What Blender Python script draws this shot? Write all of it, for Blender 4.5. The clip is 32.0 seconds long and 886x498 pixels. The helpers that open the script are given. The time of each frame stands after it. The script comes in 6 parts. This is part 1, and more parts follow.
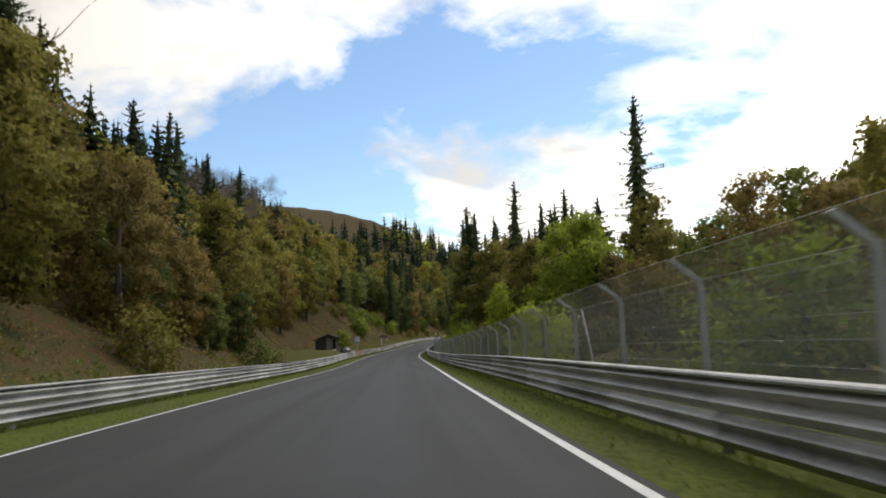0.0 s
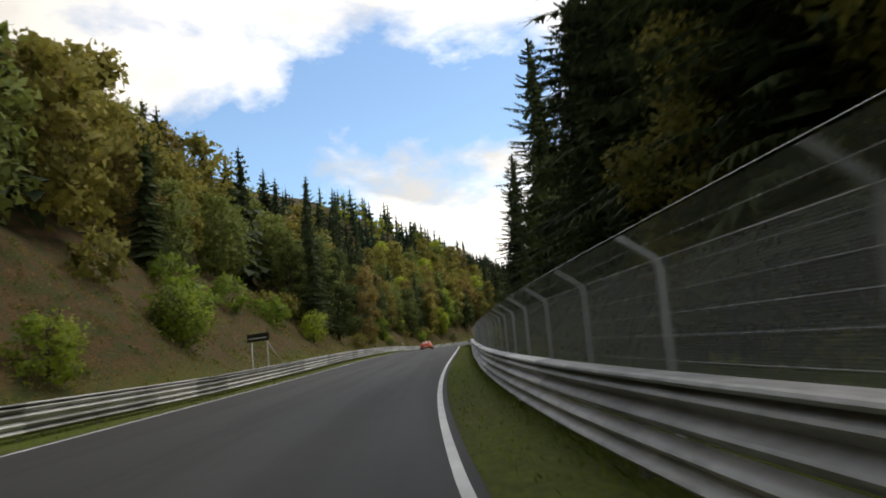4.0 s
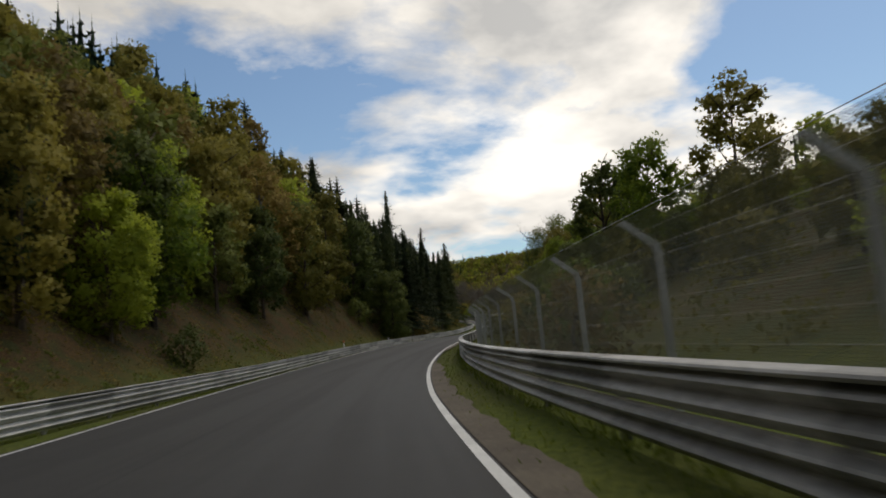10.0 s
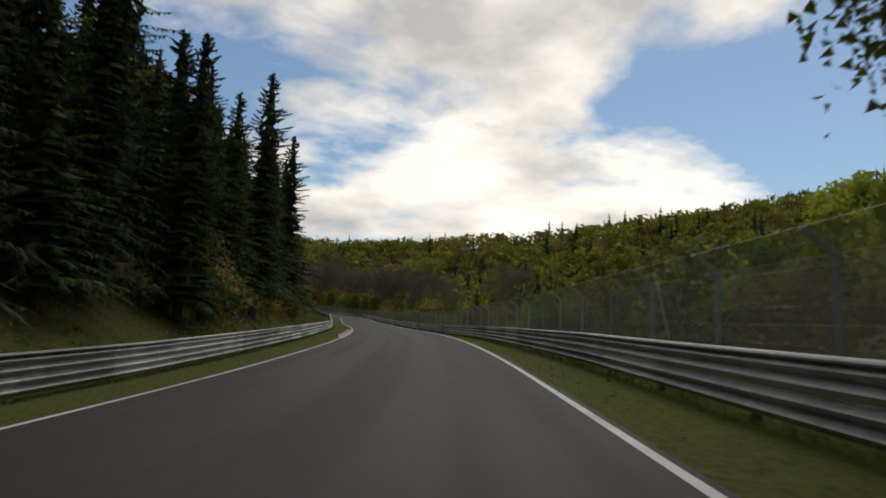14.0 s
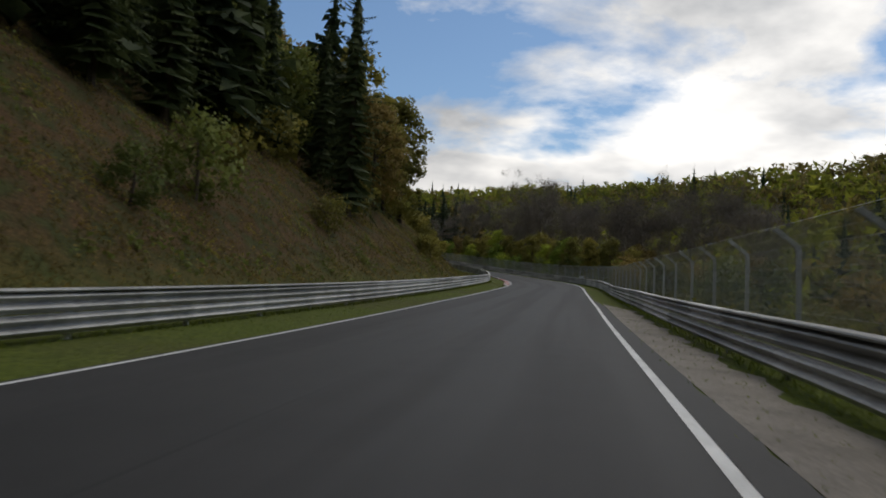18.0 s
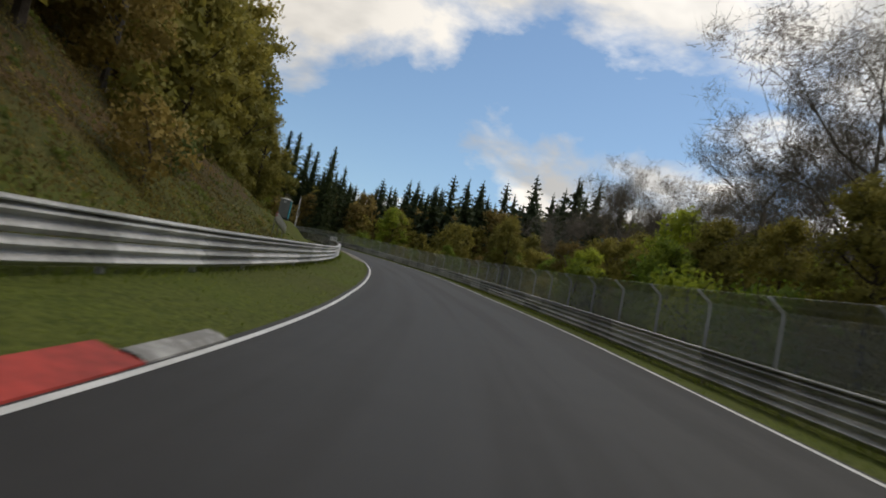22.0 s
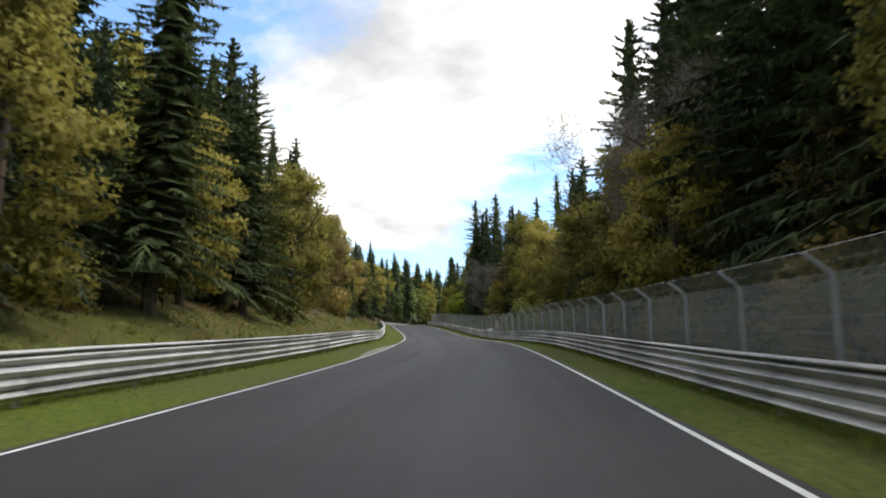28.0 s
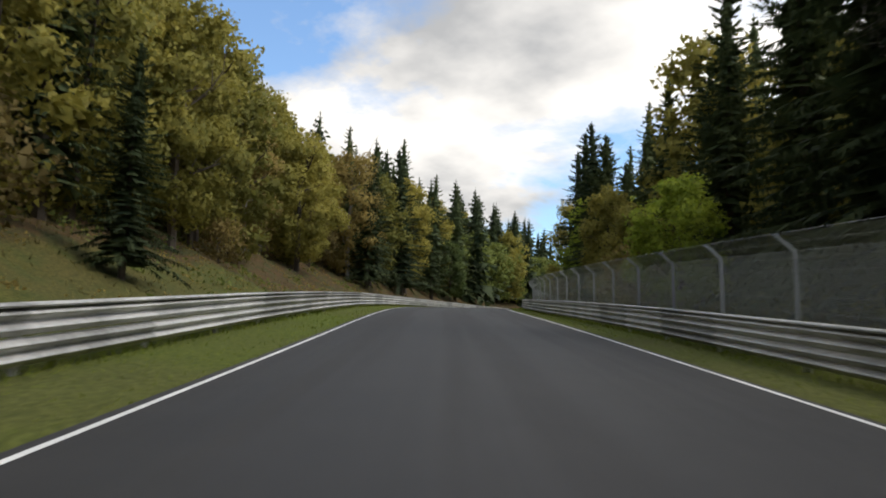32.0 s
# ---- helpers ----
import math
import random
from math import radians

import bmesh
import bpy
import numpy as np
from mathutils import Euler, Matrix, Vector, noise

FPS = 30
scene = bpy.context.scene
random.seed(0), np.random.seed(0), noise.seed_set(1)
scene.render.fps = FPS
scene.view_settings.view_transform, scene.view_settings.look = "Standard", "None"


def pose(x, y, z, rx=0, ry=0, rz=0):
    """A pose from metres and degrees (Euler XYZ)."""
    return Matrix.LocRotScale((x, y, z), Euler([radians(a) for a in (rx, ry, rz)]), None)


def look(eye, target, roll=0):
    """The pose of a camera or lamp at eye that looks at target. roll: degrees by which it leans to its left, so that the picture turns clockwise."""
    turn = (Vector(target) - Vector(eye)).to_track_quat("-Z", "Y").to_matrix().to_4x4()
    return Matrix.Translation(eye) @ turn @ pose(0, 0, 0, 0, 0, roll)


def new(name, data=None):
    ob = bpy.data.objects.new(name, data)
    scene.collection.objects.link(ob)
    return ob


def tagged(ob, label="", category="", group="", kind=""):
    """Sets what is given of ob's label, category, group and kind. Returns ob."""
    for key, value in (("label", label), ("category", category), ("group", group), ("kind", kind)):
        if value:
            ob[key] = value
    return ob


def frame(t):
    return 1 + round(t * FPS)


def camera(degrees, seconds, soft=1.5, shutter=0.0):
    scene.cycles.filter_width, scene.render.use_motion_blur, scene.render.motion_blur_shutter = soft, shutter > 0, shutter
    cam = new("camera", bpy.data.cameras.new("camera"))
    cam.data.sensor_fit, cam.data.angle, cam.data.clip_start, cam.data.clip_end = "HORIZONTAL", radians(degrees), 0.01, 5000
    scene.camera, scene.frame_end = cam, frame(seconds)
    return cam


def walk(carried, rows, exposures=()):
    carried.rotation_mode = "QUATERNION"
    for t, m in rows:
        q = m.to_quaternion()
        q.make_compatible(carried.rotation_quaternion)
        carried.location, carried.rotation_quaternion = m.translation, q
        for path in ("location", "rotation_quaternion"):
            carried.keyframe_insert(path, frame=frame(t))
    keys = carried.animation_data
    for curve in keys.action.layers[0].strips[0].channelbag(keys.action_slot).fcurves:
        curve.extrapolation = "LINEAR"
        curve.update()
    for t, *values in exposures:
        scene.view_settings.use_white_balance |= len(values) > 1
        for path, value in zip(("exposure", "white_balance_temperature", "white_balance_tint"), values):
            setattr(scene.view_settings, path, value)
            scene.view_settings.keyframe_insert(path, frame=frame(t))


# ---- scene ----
EXPOSURES = [(0, 0.24, 7200, 10), (1, -0.09, 7300, 10), (2, -0.11, 7300, 10), (3, 0.04, 7200, 10), (4, 0.22, 7200, 10), (7, -0.52, 7200, 10), (8, -0.62, 7200, 10), (9, -0.52, 7300, 10), (11, -0.82, 7300, 10), (12, -0.86, 7400, 10), (13, -0.67, 7400, 10), (16, -0.88, 7000, 10), (18, -0.68, 6800, 10), (20, -0.5, 7000, 10), (21, -0.57, 7300, 10), (22, -0.33, 7200, 10), (23, -0.03, 7000, 10), (24, -0.28, 6800, 10), (27, 0.79, 6800, 10), (28, 1.0, 6800, 10), (29, 0.92, 6700, 10), (30, 0.72, 6800, 10), (31, 1.02, 6800, 10), (32, 0.55, 6900, 10)]
cam = camera(61.61, 32.0, soft=1.8, shutter=0.15)
walk(cam, [
    (0, pose(1.90, -0.00, 1.29, 96.26, 2.07, -4.22)),
    (0.5, pose(2.24, 13.43, 1.03, 96.61, 1.58, -3.59)),
    (1, pose(2.72, 27.09, 0.71, 98.76, 2.53, -3.84)),
    (1.5, pose(3.16, 41.11, 0.34, 97.95, 1.74, -4.04)),
    (2, pose(3.63, 55.74, -0.05, 98.81, 3.26, -1.10)),
    (2.5, pose(4.14, 70.90, -0.42, 98.87, 3.35, -3.28)),
    (3, pose(4.63, 86.21, -0.72, 97.53, 4.47, -3.38)),
    (3.5, pose(5.24, 101.41, -0.95, 98.55, 4.26, -5.37)),
    (4, pose(6.26, 117.52, -1.07, 97.29, 5.16, -7.66)),
    (4.5, pose(7.67, 133.46, -1.05, 97.73, 5.14, -9.14)),
    (5, pose(9.69, 149.26, -0.92, 97.43, 3.35, -10.53)),
    (5.5, pose(12.05, 164.97, -0.75, 97.62, 2.41, -11.08)),
    (6, pose(14.51, 180.62, -0.54, 98.35, 2.06, -10.90)),
    (6.5, pose(16.94, 196.19, -0.39, 99.82, 2.23, -10.75)),
    (7, pose(19.38, 211.70, -0.35, 96.32, 2.98, -9.33)),
    (7.5, pose(21.92, 227.13, -0.38, 97.15, 6.21, -10.52)),
    (8, pose(24.62, 242.58, -0.46, 96.71, 6.76, -10.18)),
    (8.5, pose(27.39, 258.02, -0.53, 96.79, 7.89, -12.56)),
    (9, pose(30.51, 273.52, -0.52, 97.04, 6.26, -15.17)),
    (9.5, pose(34.16, 289.03, -0.48, 97.33, 5.70, -17.87)),
    (10, pose(38.49, 304.25, -0.46, 97.04, 5.39, -22.65)),
    (10.5, pose(43.33, 318.95, -0.39, 96.74, 3.80, -24.82)),
    (11, pose(48.83, 333.25, -0.23, 96.56, 3.16, -26.12)),
    (11.5, pose(55.01, 347.11, 0.02, 97.59, 3.70, -27.87)),
    (12, pose(61.95, 360.69, 0.35, 100.12, 2.26, -29.38)),
    (12.5, pose(69.58, 374.41, 0.80, 93.93, 6.43, -29.01)),
    (13, pose(77.23, 387.62, 1.18, 96.48, 4.21, -30.96)),
    (13.5, pose(84.66, 400.56, 1.48, 97.49, -2.68, -32.29)),
    (14, pose(92.02, 413.12, 1.73, 96.85, -1.85, -31.97)),
    (14.5, pose(99.21, 425.40, 2.03, 96.52, -1.48, -30.88)),
    (15, pose(106.19, 437.53, 2.40, 96.43, -1.47, -29.07)),
    (15.5, pose(112.94, 449.58, 2.76, 96.53, -1.84, -26.73)),
    (16, pose(119.49, 461.61, 3.11, 96.85, -2.66, -23.85)),
    (16.5, pose(125.92, 473.68, 3.43, 96.68, -1.67, -20.04)),
    (17, pose(132.10, 485.85, 3.74, 96.01, 0.38, -14.11)),
    (17.5, pose(137.86, 498.10, 4.05, 93.85, -1.39, -13.74)),
    (18, pose(143.40, 510.45, 4.38, 93.60, -2.59, -13.18)),
    (18.5, pose(148.82, 522.90, 4.73, 93.15, -3.22, -12.17)),
    (19, pose(154.21, 535.64, 5.14, 97.16, -4.90, -10.95)),
    (19.5, pose(159.69, 548.87, 5.66, 99.07, -3.70, -9.17)),
    (20, pose(165.00, 562.59, 6.26, 98.68, -3.94, -12.74)),
    (20.5, pose(169.31, 576.07, 6.89, 96.23, -5.29, -13.74)),
    (21, pose(172.83, 589.46, 7.48, 94.41, -6.19, -10.03)),
    (21.5, pose(175.69, 603.24, 8.14, 94.54, -7.85, -4.30)),
    (22, pose(177.50, 617.58, 8.96, 95.67, -11.69, -0.12)),
    (22.5, pose(178.16, 632.73, 9.98, 95.23, -10.32, 5.77)),
    (23, pose(177.60, 648.36, 11.20, 97.80, -3.56, 8.32)),
    (23.5, pose(175.86, 664.04, 12.45, 101.98, 3.60, 9.52)),
    (24, pose(173.39, 679.86, 13.75, 98.67, 1.09, 14.17)),
    (24.5, pose(170.60, 695.26, 15.06, 98.05, -2.13, 20.93)),
    (25, pose(167.04, 710.32, 16.39, 97.01, -1.67, 23.55)),
    (25.5, pose(162.46, 724.95, 17.71, 96.33, -1.62, 27.63)),
    (26, pose(156.91, 739.06, 19.01, 95.83, -1.98, 31.96)),
    (26.5, pose(150.56, 752.63, 20.17, 95.36, -2.84, 36.38)),
    (27, pose(143.65, 765.69, 21.16, 95.93, -1.49, 31.51)),
    (27.5, pose(136.26, 778.29, 22.05, 95.79, 0.29, 33.48)),
    (28, pose(128.57, 790.80, 22.89, 99.39, 0.51, 33.47)),
    (28.5, pose(120.66, 803.06, 23.76, 97.62, -0.61, 34.57)),
    (29, pose(112.67, 815.29, 24.67, 94.27, 1.25, 41.25)),
    (29.5, pose(104.80, 827.44, 25.63, 93.35, 2.55, 42.81)),
    (30, pose(96.47, 839.66, 26.52, 95.15, -2.03, 44.95)),
    (30.5, pose(87.98, 851.74, 27.35, 97.80, 0.66, 38.13)),
    (31, pose(79.14, 863.67, 28.33, 100.50, 1.62, 35.18)),
    (31.5, pose(69.72, 875.42, 29.46, 98.29, 0.17, 36.29)),
    (32, pose(59.93, 887.00, 30.71, 97.68, -1.34, 39.14)),
], exposures=EXPOSURES)

# the road's plan: values every 25 m along it, from 25 m behind the start
BEND = [-2.41, -1.47, -0.41, 0.22, 0.48, -1.27, -3.69, -1.63, 0.28, 0.36, -0.3, -0.49, -1.89, -3.1, -3.17, -3.16, -3.08, -1.29, 0.25, 1.65, 2.21, 1.86, 0.74, 0.33, -0.68, 0.96, 7.32, 8.77, 3.64, 1.35, 4.32, 5.7, 3.96, 1.21, -0.29, 0.94, 2.65, 1.69, 0.66, 1, 0.46, -2.26, -4, -4, -3, -2, -1, 0]  # turn to the left, thousandths of a radian a metre
CLIMB = [-0.85, -1.77, -2.54, -2.67, -2.05, -1.23, 0, 1, 1.51, 0.49, -0.32, -0.67, 0.27, 0.02, 0.81, 1.86, 2.76, 2.04, 1.66, 2.79, 2.64, 2.2, 2.33, 2.59, 3.72, 4.48, 4.29, 5.77, 7.82, 7.96, 8.41, 8.75, 8.54, 6.66, 5.69, 6.01, 6.78, 5.26, 7.18, 8.33, 8.35, 7.02, 5.68, 4.62, 3.85, 3.34, 3.02, 2.84]  # per cent
BANK = [-0.95, -1.06, -1.41, -1.13, -0.53, -0.17, -0.23, -0.77, -0.49, -0.45, -0.23, -0.32, -0.57, -1.03, -0.73, -0.37, 0.33, -1.15, -2.27, -2.37, -1.78, -1.11, -0.86, -1.01, -0.3, 0.13, -0.87, -0.2, 0.43, 0.94, 0.37, 0.83, 0.25, -0.17, 0.02, 0.24, -0.22, 0.44, 1.36, 0.85, 0.76, 0.72, 0.25, 0.08, 0.06, 0.04, 0.03, 0.02]  # degrees
HALF = [3.89, 3.87, 3.86, 3.94, 4.06, 4.07, 3.95, 4.05, 4.04, 4, 3.9, 4.04, 3.99, 4.01, 3.89, 4.07, 3.99, 3.84, 3.68, 3.69, 3.67, 3.6, 3.5, 3.58, 3.67, 3.41, 3.54, 3.52, 3.69, 3.59, 3.67, 3.71, 3.72, 3.69, 3.64, 3.68, 3.63, 3.52, 3.51, 3.64, 3.69, 3.81, 3.88, 3.93, 3.98, 4.01, 4.04, 4.06]  # half width between the white lines
RAIL_L = [5.9, 5.9, 5.9, 5.9, 5.91, 5.92, 5.9, 5.88, 5.89, 5.89, 5.89, 5.88, 5.87, 5.86, 5.86, 5.81, 5.81, 5.85, 5.88, 5.89, 5.91, 5.91, 5.91, 5.92, 5.9, 5.89, 5.96, 6.07, 6.04, 5.99, 6.01, 6, 5.97, 5.94, 5.93, 5.94, 5.93, 5.89, 5.91, 5.87, 5.88, 5.9, 5.9, 5.9, 5.9, 5.9, 5.9, 5.9]
RAIL_R = [5.42, 5.41, 5.39, 5.34, 5.35, 5.3, 5.32, 5.53, 5.49, 5.44, 5.43, 5.4, 5.34, 5.32, 5.41, 5.5, 5.47, 5.47, 5.5, 5.52, 5.47, 5.42, 5.41, 5.47, 5.46, 5.38, 5.4, 5.43, 5.45, 5.48, 5.48, 5.49, 5.5, 5.52, 5.49, 5.48, 5.46, 5.45, 5.46, 5.46, 5.46, 5.43, 5.39, 5.44, 5.46, 5.48, 5.49, 5.49]
DROP_L = [0.06, 0.07, 0.03, -0.05, -0.01, 0.07, -0.03, -0.14, -0.08, -0.03, 0.06, 0.02, -0.02, -0.1, -0.13, -0.33, -0.36, -0.26, -0.13, -0.12, -0.03, 0.02, 0.01, 0.07, 0.02, 0.03, 0.08, 0.31, 0.22, 0.04, 0.18, 0.16, 0.07, 0.01, -0.04, 0.08, 0.07, -0.08, -0.02, -0.04, 0.03, 0.01, -0, -0, -0, -0, -0, -0]  # level of the verge at the rail against the road
DROP_R = [-0.1, -0.12, -0.11, -0.13, -0.04, 0.01, 0.03, 0.06, -0.01, -0.07, -0.06, -0.06, -0.06, -0.04, 0, 0.05, -0.06, -0.03, 0.01, 0.01, -0.09, -0.21, -0.22, -0.09, -0.04, -0.23, -0.24, -0.2, -0.15, -0.06, -0.07, -0.04, -0, 0.01, -0.08, -0.08, -0.06, -0.11, -0.06, -0.02, 0.01, -0.05, -0.02, -0.01, -0, -0, -0, -0]
RAIL_TOP = 0.880

# ---- light ----
world = bpy.data.worlds.new("sky")
scene.world = world
world.use_nodes = True
wn, wl = world.node_tree.nodes, world.node_tree.links
wn.clear()


SUN_AZ, SUN_EL = radians(62), radians(57)
sky = wn.new("ShaderNodeTexSky")
sky.sky_type = "NISHITA"
sky.sun_disc = False
sky.sun_elevation = SUN_EL
sky.sun_rotation = SUN_AZ
sky.air_density, sky.dust_density, sky.ozone_density = 1.0, 0.6, 1.5
way = wn.new("ShaderNodeTexCoord")
sep = wn.new("ShaderNodeSeparateXYZ")
wl.new(way.outputs["Generated"], sep.inputs[0])
lift = wn.new("ShaderNodeMath"); lift.operation = "ADD"; lift.inputs[1].default_value = 0.22
wl.new(sep.outputs["Z"], lift.inputs[0])
floor_ = wn.new("ShaderNodeMath"); floor_.operation = "MAXIMUM"; floor_.inputs[1].default_value = 0.12
wl.new(lift.outputs[0], floor_.inputs[0])
dx = wn.new("ShaderNodeMath"); dx.operation = "DIVIDE"
dy = wn.new("ShaderNodeMath"); dy.operation = "DIVIDE"
wl.new(sep.outputs["X"], dx.inputs[0]); wl.new(floor_.outputs[0], dx.inputs[1])
wl.new(sep.outputs["Y"], dy.inputs[0]); wl.new(floor_.outputs[0], dy.inputs[1])
flat = wn.new("ShaderNodeCombineXYZ")
wl.new(dx.outputs[0], flat.inputs[0]); wl.new(dy.outputs[0], flat.inputs[1])
flat.inputs[2].default_value = 3.7
clouds = wn.new("ShaderNodeTexNoise")
clouds.inputs["Scale"].default_value, clouds.inputs["Detail"].default_value = 1.25, 10
clouds.inputs["Roughness"].default_value, clouds.inputs["Distortion"].default_value = 0.56, 0.2
wl.new(flat.outputs[0], clouds.inputs["Vector"])
cover = wn.new("ShaderNodeValToRGB")
cover.color_ramp.elements[0].position, cover.color_ramp.elements[1].position = 0.43, 0.525
wl.new(clouds.outputs[0], cover.inputs[0])
shade = wn.new("ShaderNodeTexNoise")
shade.inputs["Scale"].default_value, shade.inputs["Detail"].default_value = 2.3, 6
wl.new(flat.outputs[0], shade.inputs["Vector"])
tone = wn.new("ShaderNodeValToRGB")
tone.color_ramp.elements[0].position, tone.color_ramp.elements[1].position = 0.35, 0.6
tone.color_ramp.elements[0].color = (0.54, 0.565, 0.605, 1)
tone.color_ramp.elements[1].color = (1.14, 1.14, 1.14, 1)
wl.new(shade.outputs[0], tone.inputs[0])
dim = wn.new("ShaderNodeMix"); dim.data_type = "RGBA"; dim.blend_type = "MULTIPLY"
dim.inputs["Factor"].default_value = 1.0
dim.inputs["B"].default_value = (0.128, 0.151, 0.168, 1)
wl.new(sky.outputs[0], dim.inputs["A"])
blend = wn.new("ShaderNodeMix"); blend.data_type = "RGBA"
wl.new(cover.outputs[0], blend.inputs["Factor"])
wl.new(dim.outputs["Result"], blend.inputs["A"])
# thin cloud is brighter towards the sun
toward = wn.new("ShaderNodeVectorMath"); toward.operation = "DOT_PRODUCT"
toward.inputs[1].default_value = (math.sin(SUN_AZ), math.cos(SUN_AZ), 0.15)
wl.new(way.outputs["Generated"], toward.inputs[0])
glow = wn.new("ShaderNodeMapRange")
glow.inputs["From Min"].default_value, glow.inputs["From Max"].default_value = 0.1, 0.9
glow.inputs["To Min"].default_value, glow.inputs["To Max"].default_value = 0.66, 1.60
wl.new(toward.outputs["Value"], glow.inputs["Value"])
lit = wn.new("ShaderNodeVectorMath"); lit.operation = "SCALE"
wl.new(tone.outputs[0], lit.inputs[0]); wl.new(glow.outputs[0], lit.inputs["Scale"])
wl.new(lit.outputs[0], blend.inputs["B"])
back = wn.new("ShaderNodeBackground")
wl.new(blend.outputs["Result"], back.inputs["Color"])
back.inputs["Strength"].default_value = 1.0
wout = wn.new("ShaderNodeOutputWorld")
wl.new(back.outputs[0], wout.inputs[0])

sun_data = bpy.data.lights.new("sun", "SUN")
sun_data.energy, sun_data.angle, sun_data.color = 1.25, radians(22), (1.0, 0.95, 0.87)
sun = new("sun", sun_data)
sun.matrix_world = look((0, 0, 0), (-math.sin(SUN_AZ) * math.cos(SUN_EL), -math.cos(SUN_AZ) * math.cos(SUN_EL), -math.sin(SUN_EL)))


# ---- materials ----
def surface(name, dark, light, scale=1.0, fine=30.0, rough=0.8, metal=0.0, bump=0.3, per="none", gloss=0.5, depth=0.02, through_leaf=0.0):
    """A procedural material: two colours mixed by a coarse and a fine noise, with relief. per: 'object' or 'island' varies it piece by piece."""
    m = bpy.data.materials.new(name)
    m.use_nodes = True
    n, l = m.node_tree.nodes, m.node_tree.links
    p = n["Principled BSDF"]
    tc = n.new("ShaderNodeTexCoord")
    a = n.new("ShaderNodeTexNoise"); a.inputs["Scale"].default_value = scale; a.inputs["Detail"].default_value = 5
    b = n.new("ShaderNodeTexNoise"); b.inputs["Scale"].default_value = fine; b.inputs["Detail"].default_value = 4
    l.new(tc.outputs["Object"], a.inputs["Vector"]); l.new(tc.outputs["Object"], b.inputs["Vector"])
    mixn = n.new("ShaderNodeMath"); mixn.operation = "MULTIPLY_ADD"; mixn.inputs[1].default_value = 0.55
    half = n.new("ShaderNodeMath"); half.operation = "MULTIPLY"; half.inputs[1].default_value = 0.45
    l.new(b.outputs[0], half.inputs[0]); l.new(a.outputs[0], mixn.inputs[0]); l.new(half.outputs[0], mixn.inputs[2])
    last = mixn.outputs[0]
    if per != "none":
        info = n.new("ShaderNodeObjectInfo") if per == "object" else n.new("ShaderNodeNewGeometry")
        r = info.outputs["Random"] if per == "object" else info.outputs["Random Per Island"]
        shift = n.new("ShaderNodeMath"); shift.operation = "MULTIPLY_ADD"; shift.inputs[1].default_value = 0.34
        less = n.new("ShaderNodeMath"); less.operation = "SUBTRACT"; less.inputs[1].default_value = 0.17
        l.new(r, shift.inputs[0]); l.new(last, less.inputs[0]); l.new(less.outputs[0], shift.inputs[2])
        last = shift.outputs[0]
    ramp = n.new("ShaderNodeValToRGB")
    ramp.color_ramp.elements[0].position, ramp.color_ramp.elements[1].position = 0.34, 0.66
    ramp.color_ramp.elements[0].color, ramp.color_ramp.elements[1].color = (*dark, 1), (*light, 1)
    l.new(last, ramp.inputs[0]); l.new(ramp.outputs[0], p.inputs["Base Color"])
    p.inputs["Roughness"].default_value, p.inputs["Metallic"].default_value = rough, metal
    p.inputs["Specular IOR Level"].default_value = gloss
    if bump:
        bm_ = n.new("ShaderNodeBump"); bm_.inputs["Strength"].default_value = bump; bm_.inputs["Distance"].default_value = depth
        l.new(b.outputs[0], bm_.inputs["Height"]); l.new(bm_.outputs[0], p.inputs["Normal"])
    if through_leaf:
        tr = n.new("ShaderNodeBsdfTranslucent"); mx = n.new("ShaderNodeMixShader"); mx.inputs[0].default_value = through_leaf
        l.new(ramp.outputs[0], tr.inputs[0]); l.new(p.outputs[0], mx.inputs[1]); l.new(tr.outputs[0], mx.inputs[2])
        l.new(mx.outputs[0], n["Material Output"].inputs[0])
    return m


ASPHALT = surface("asphalt", (0.0182, 0.0176, 0.0170), (0.0345, 0.0332, 0.0318), 0.35, 45, 0.72, bump=0.35, gloss=0.4, depth=0.008)


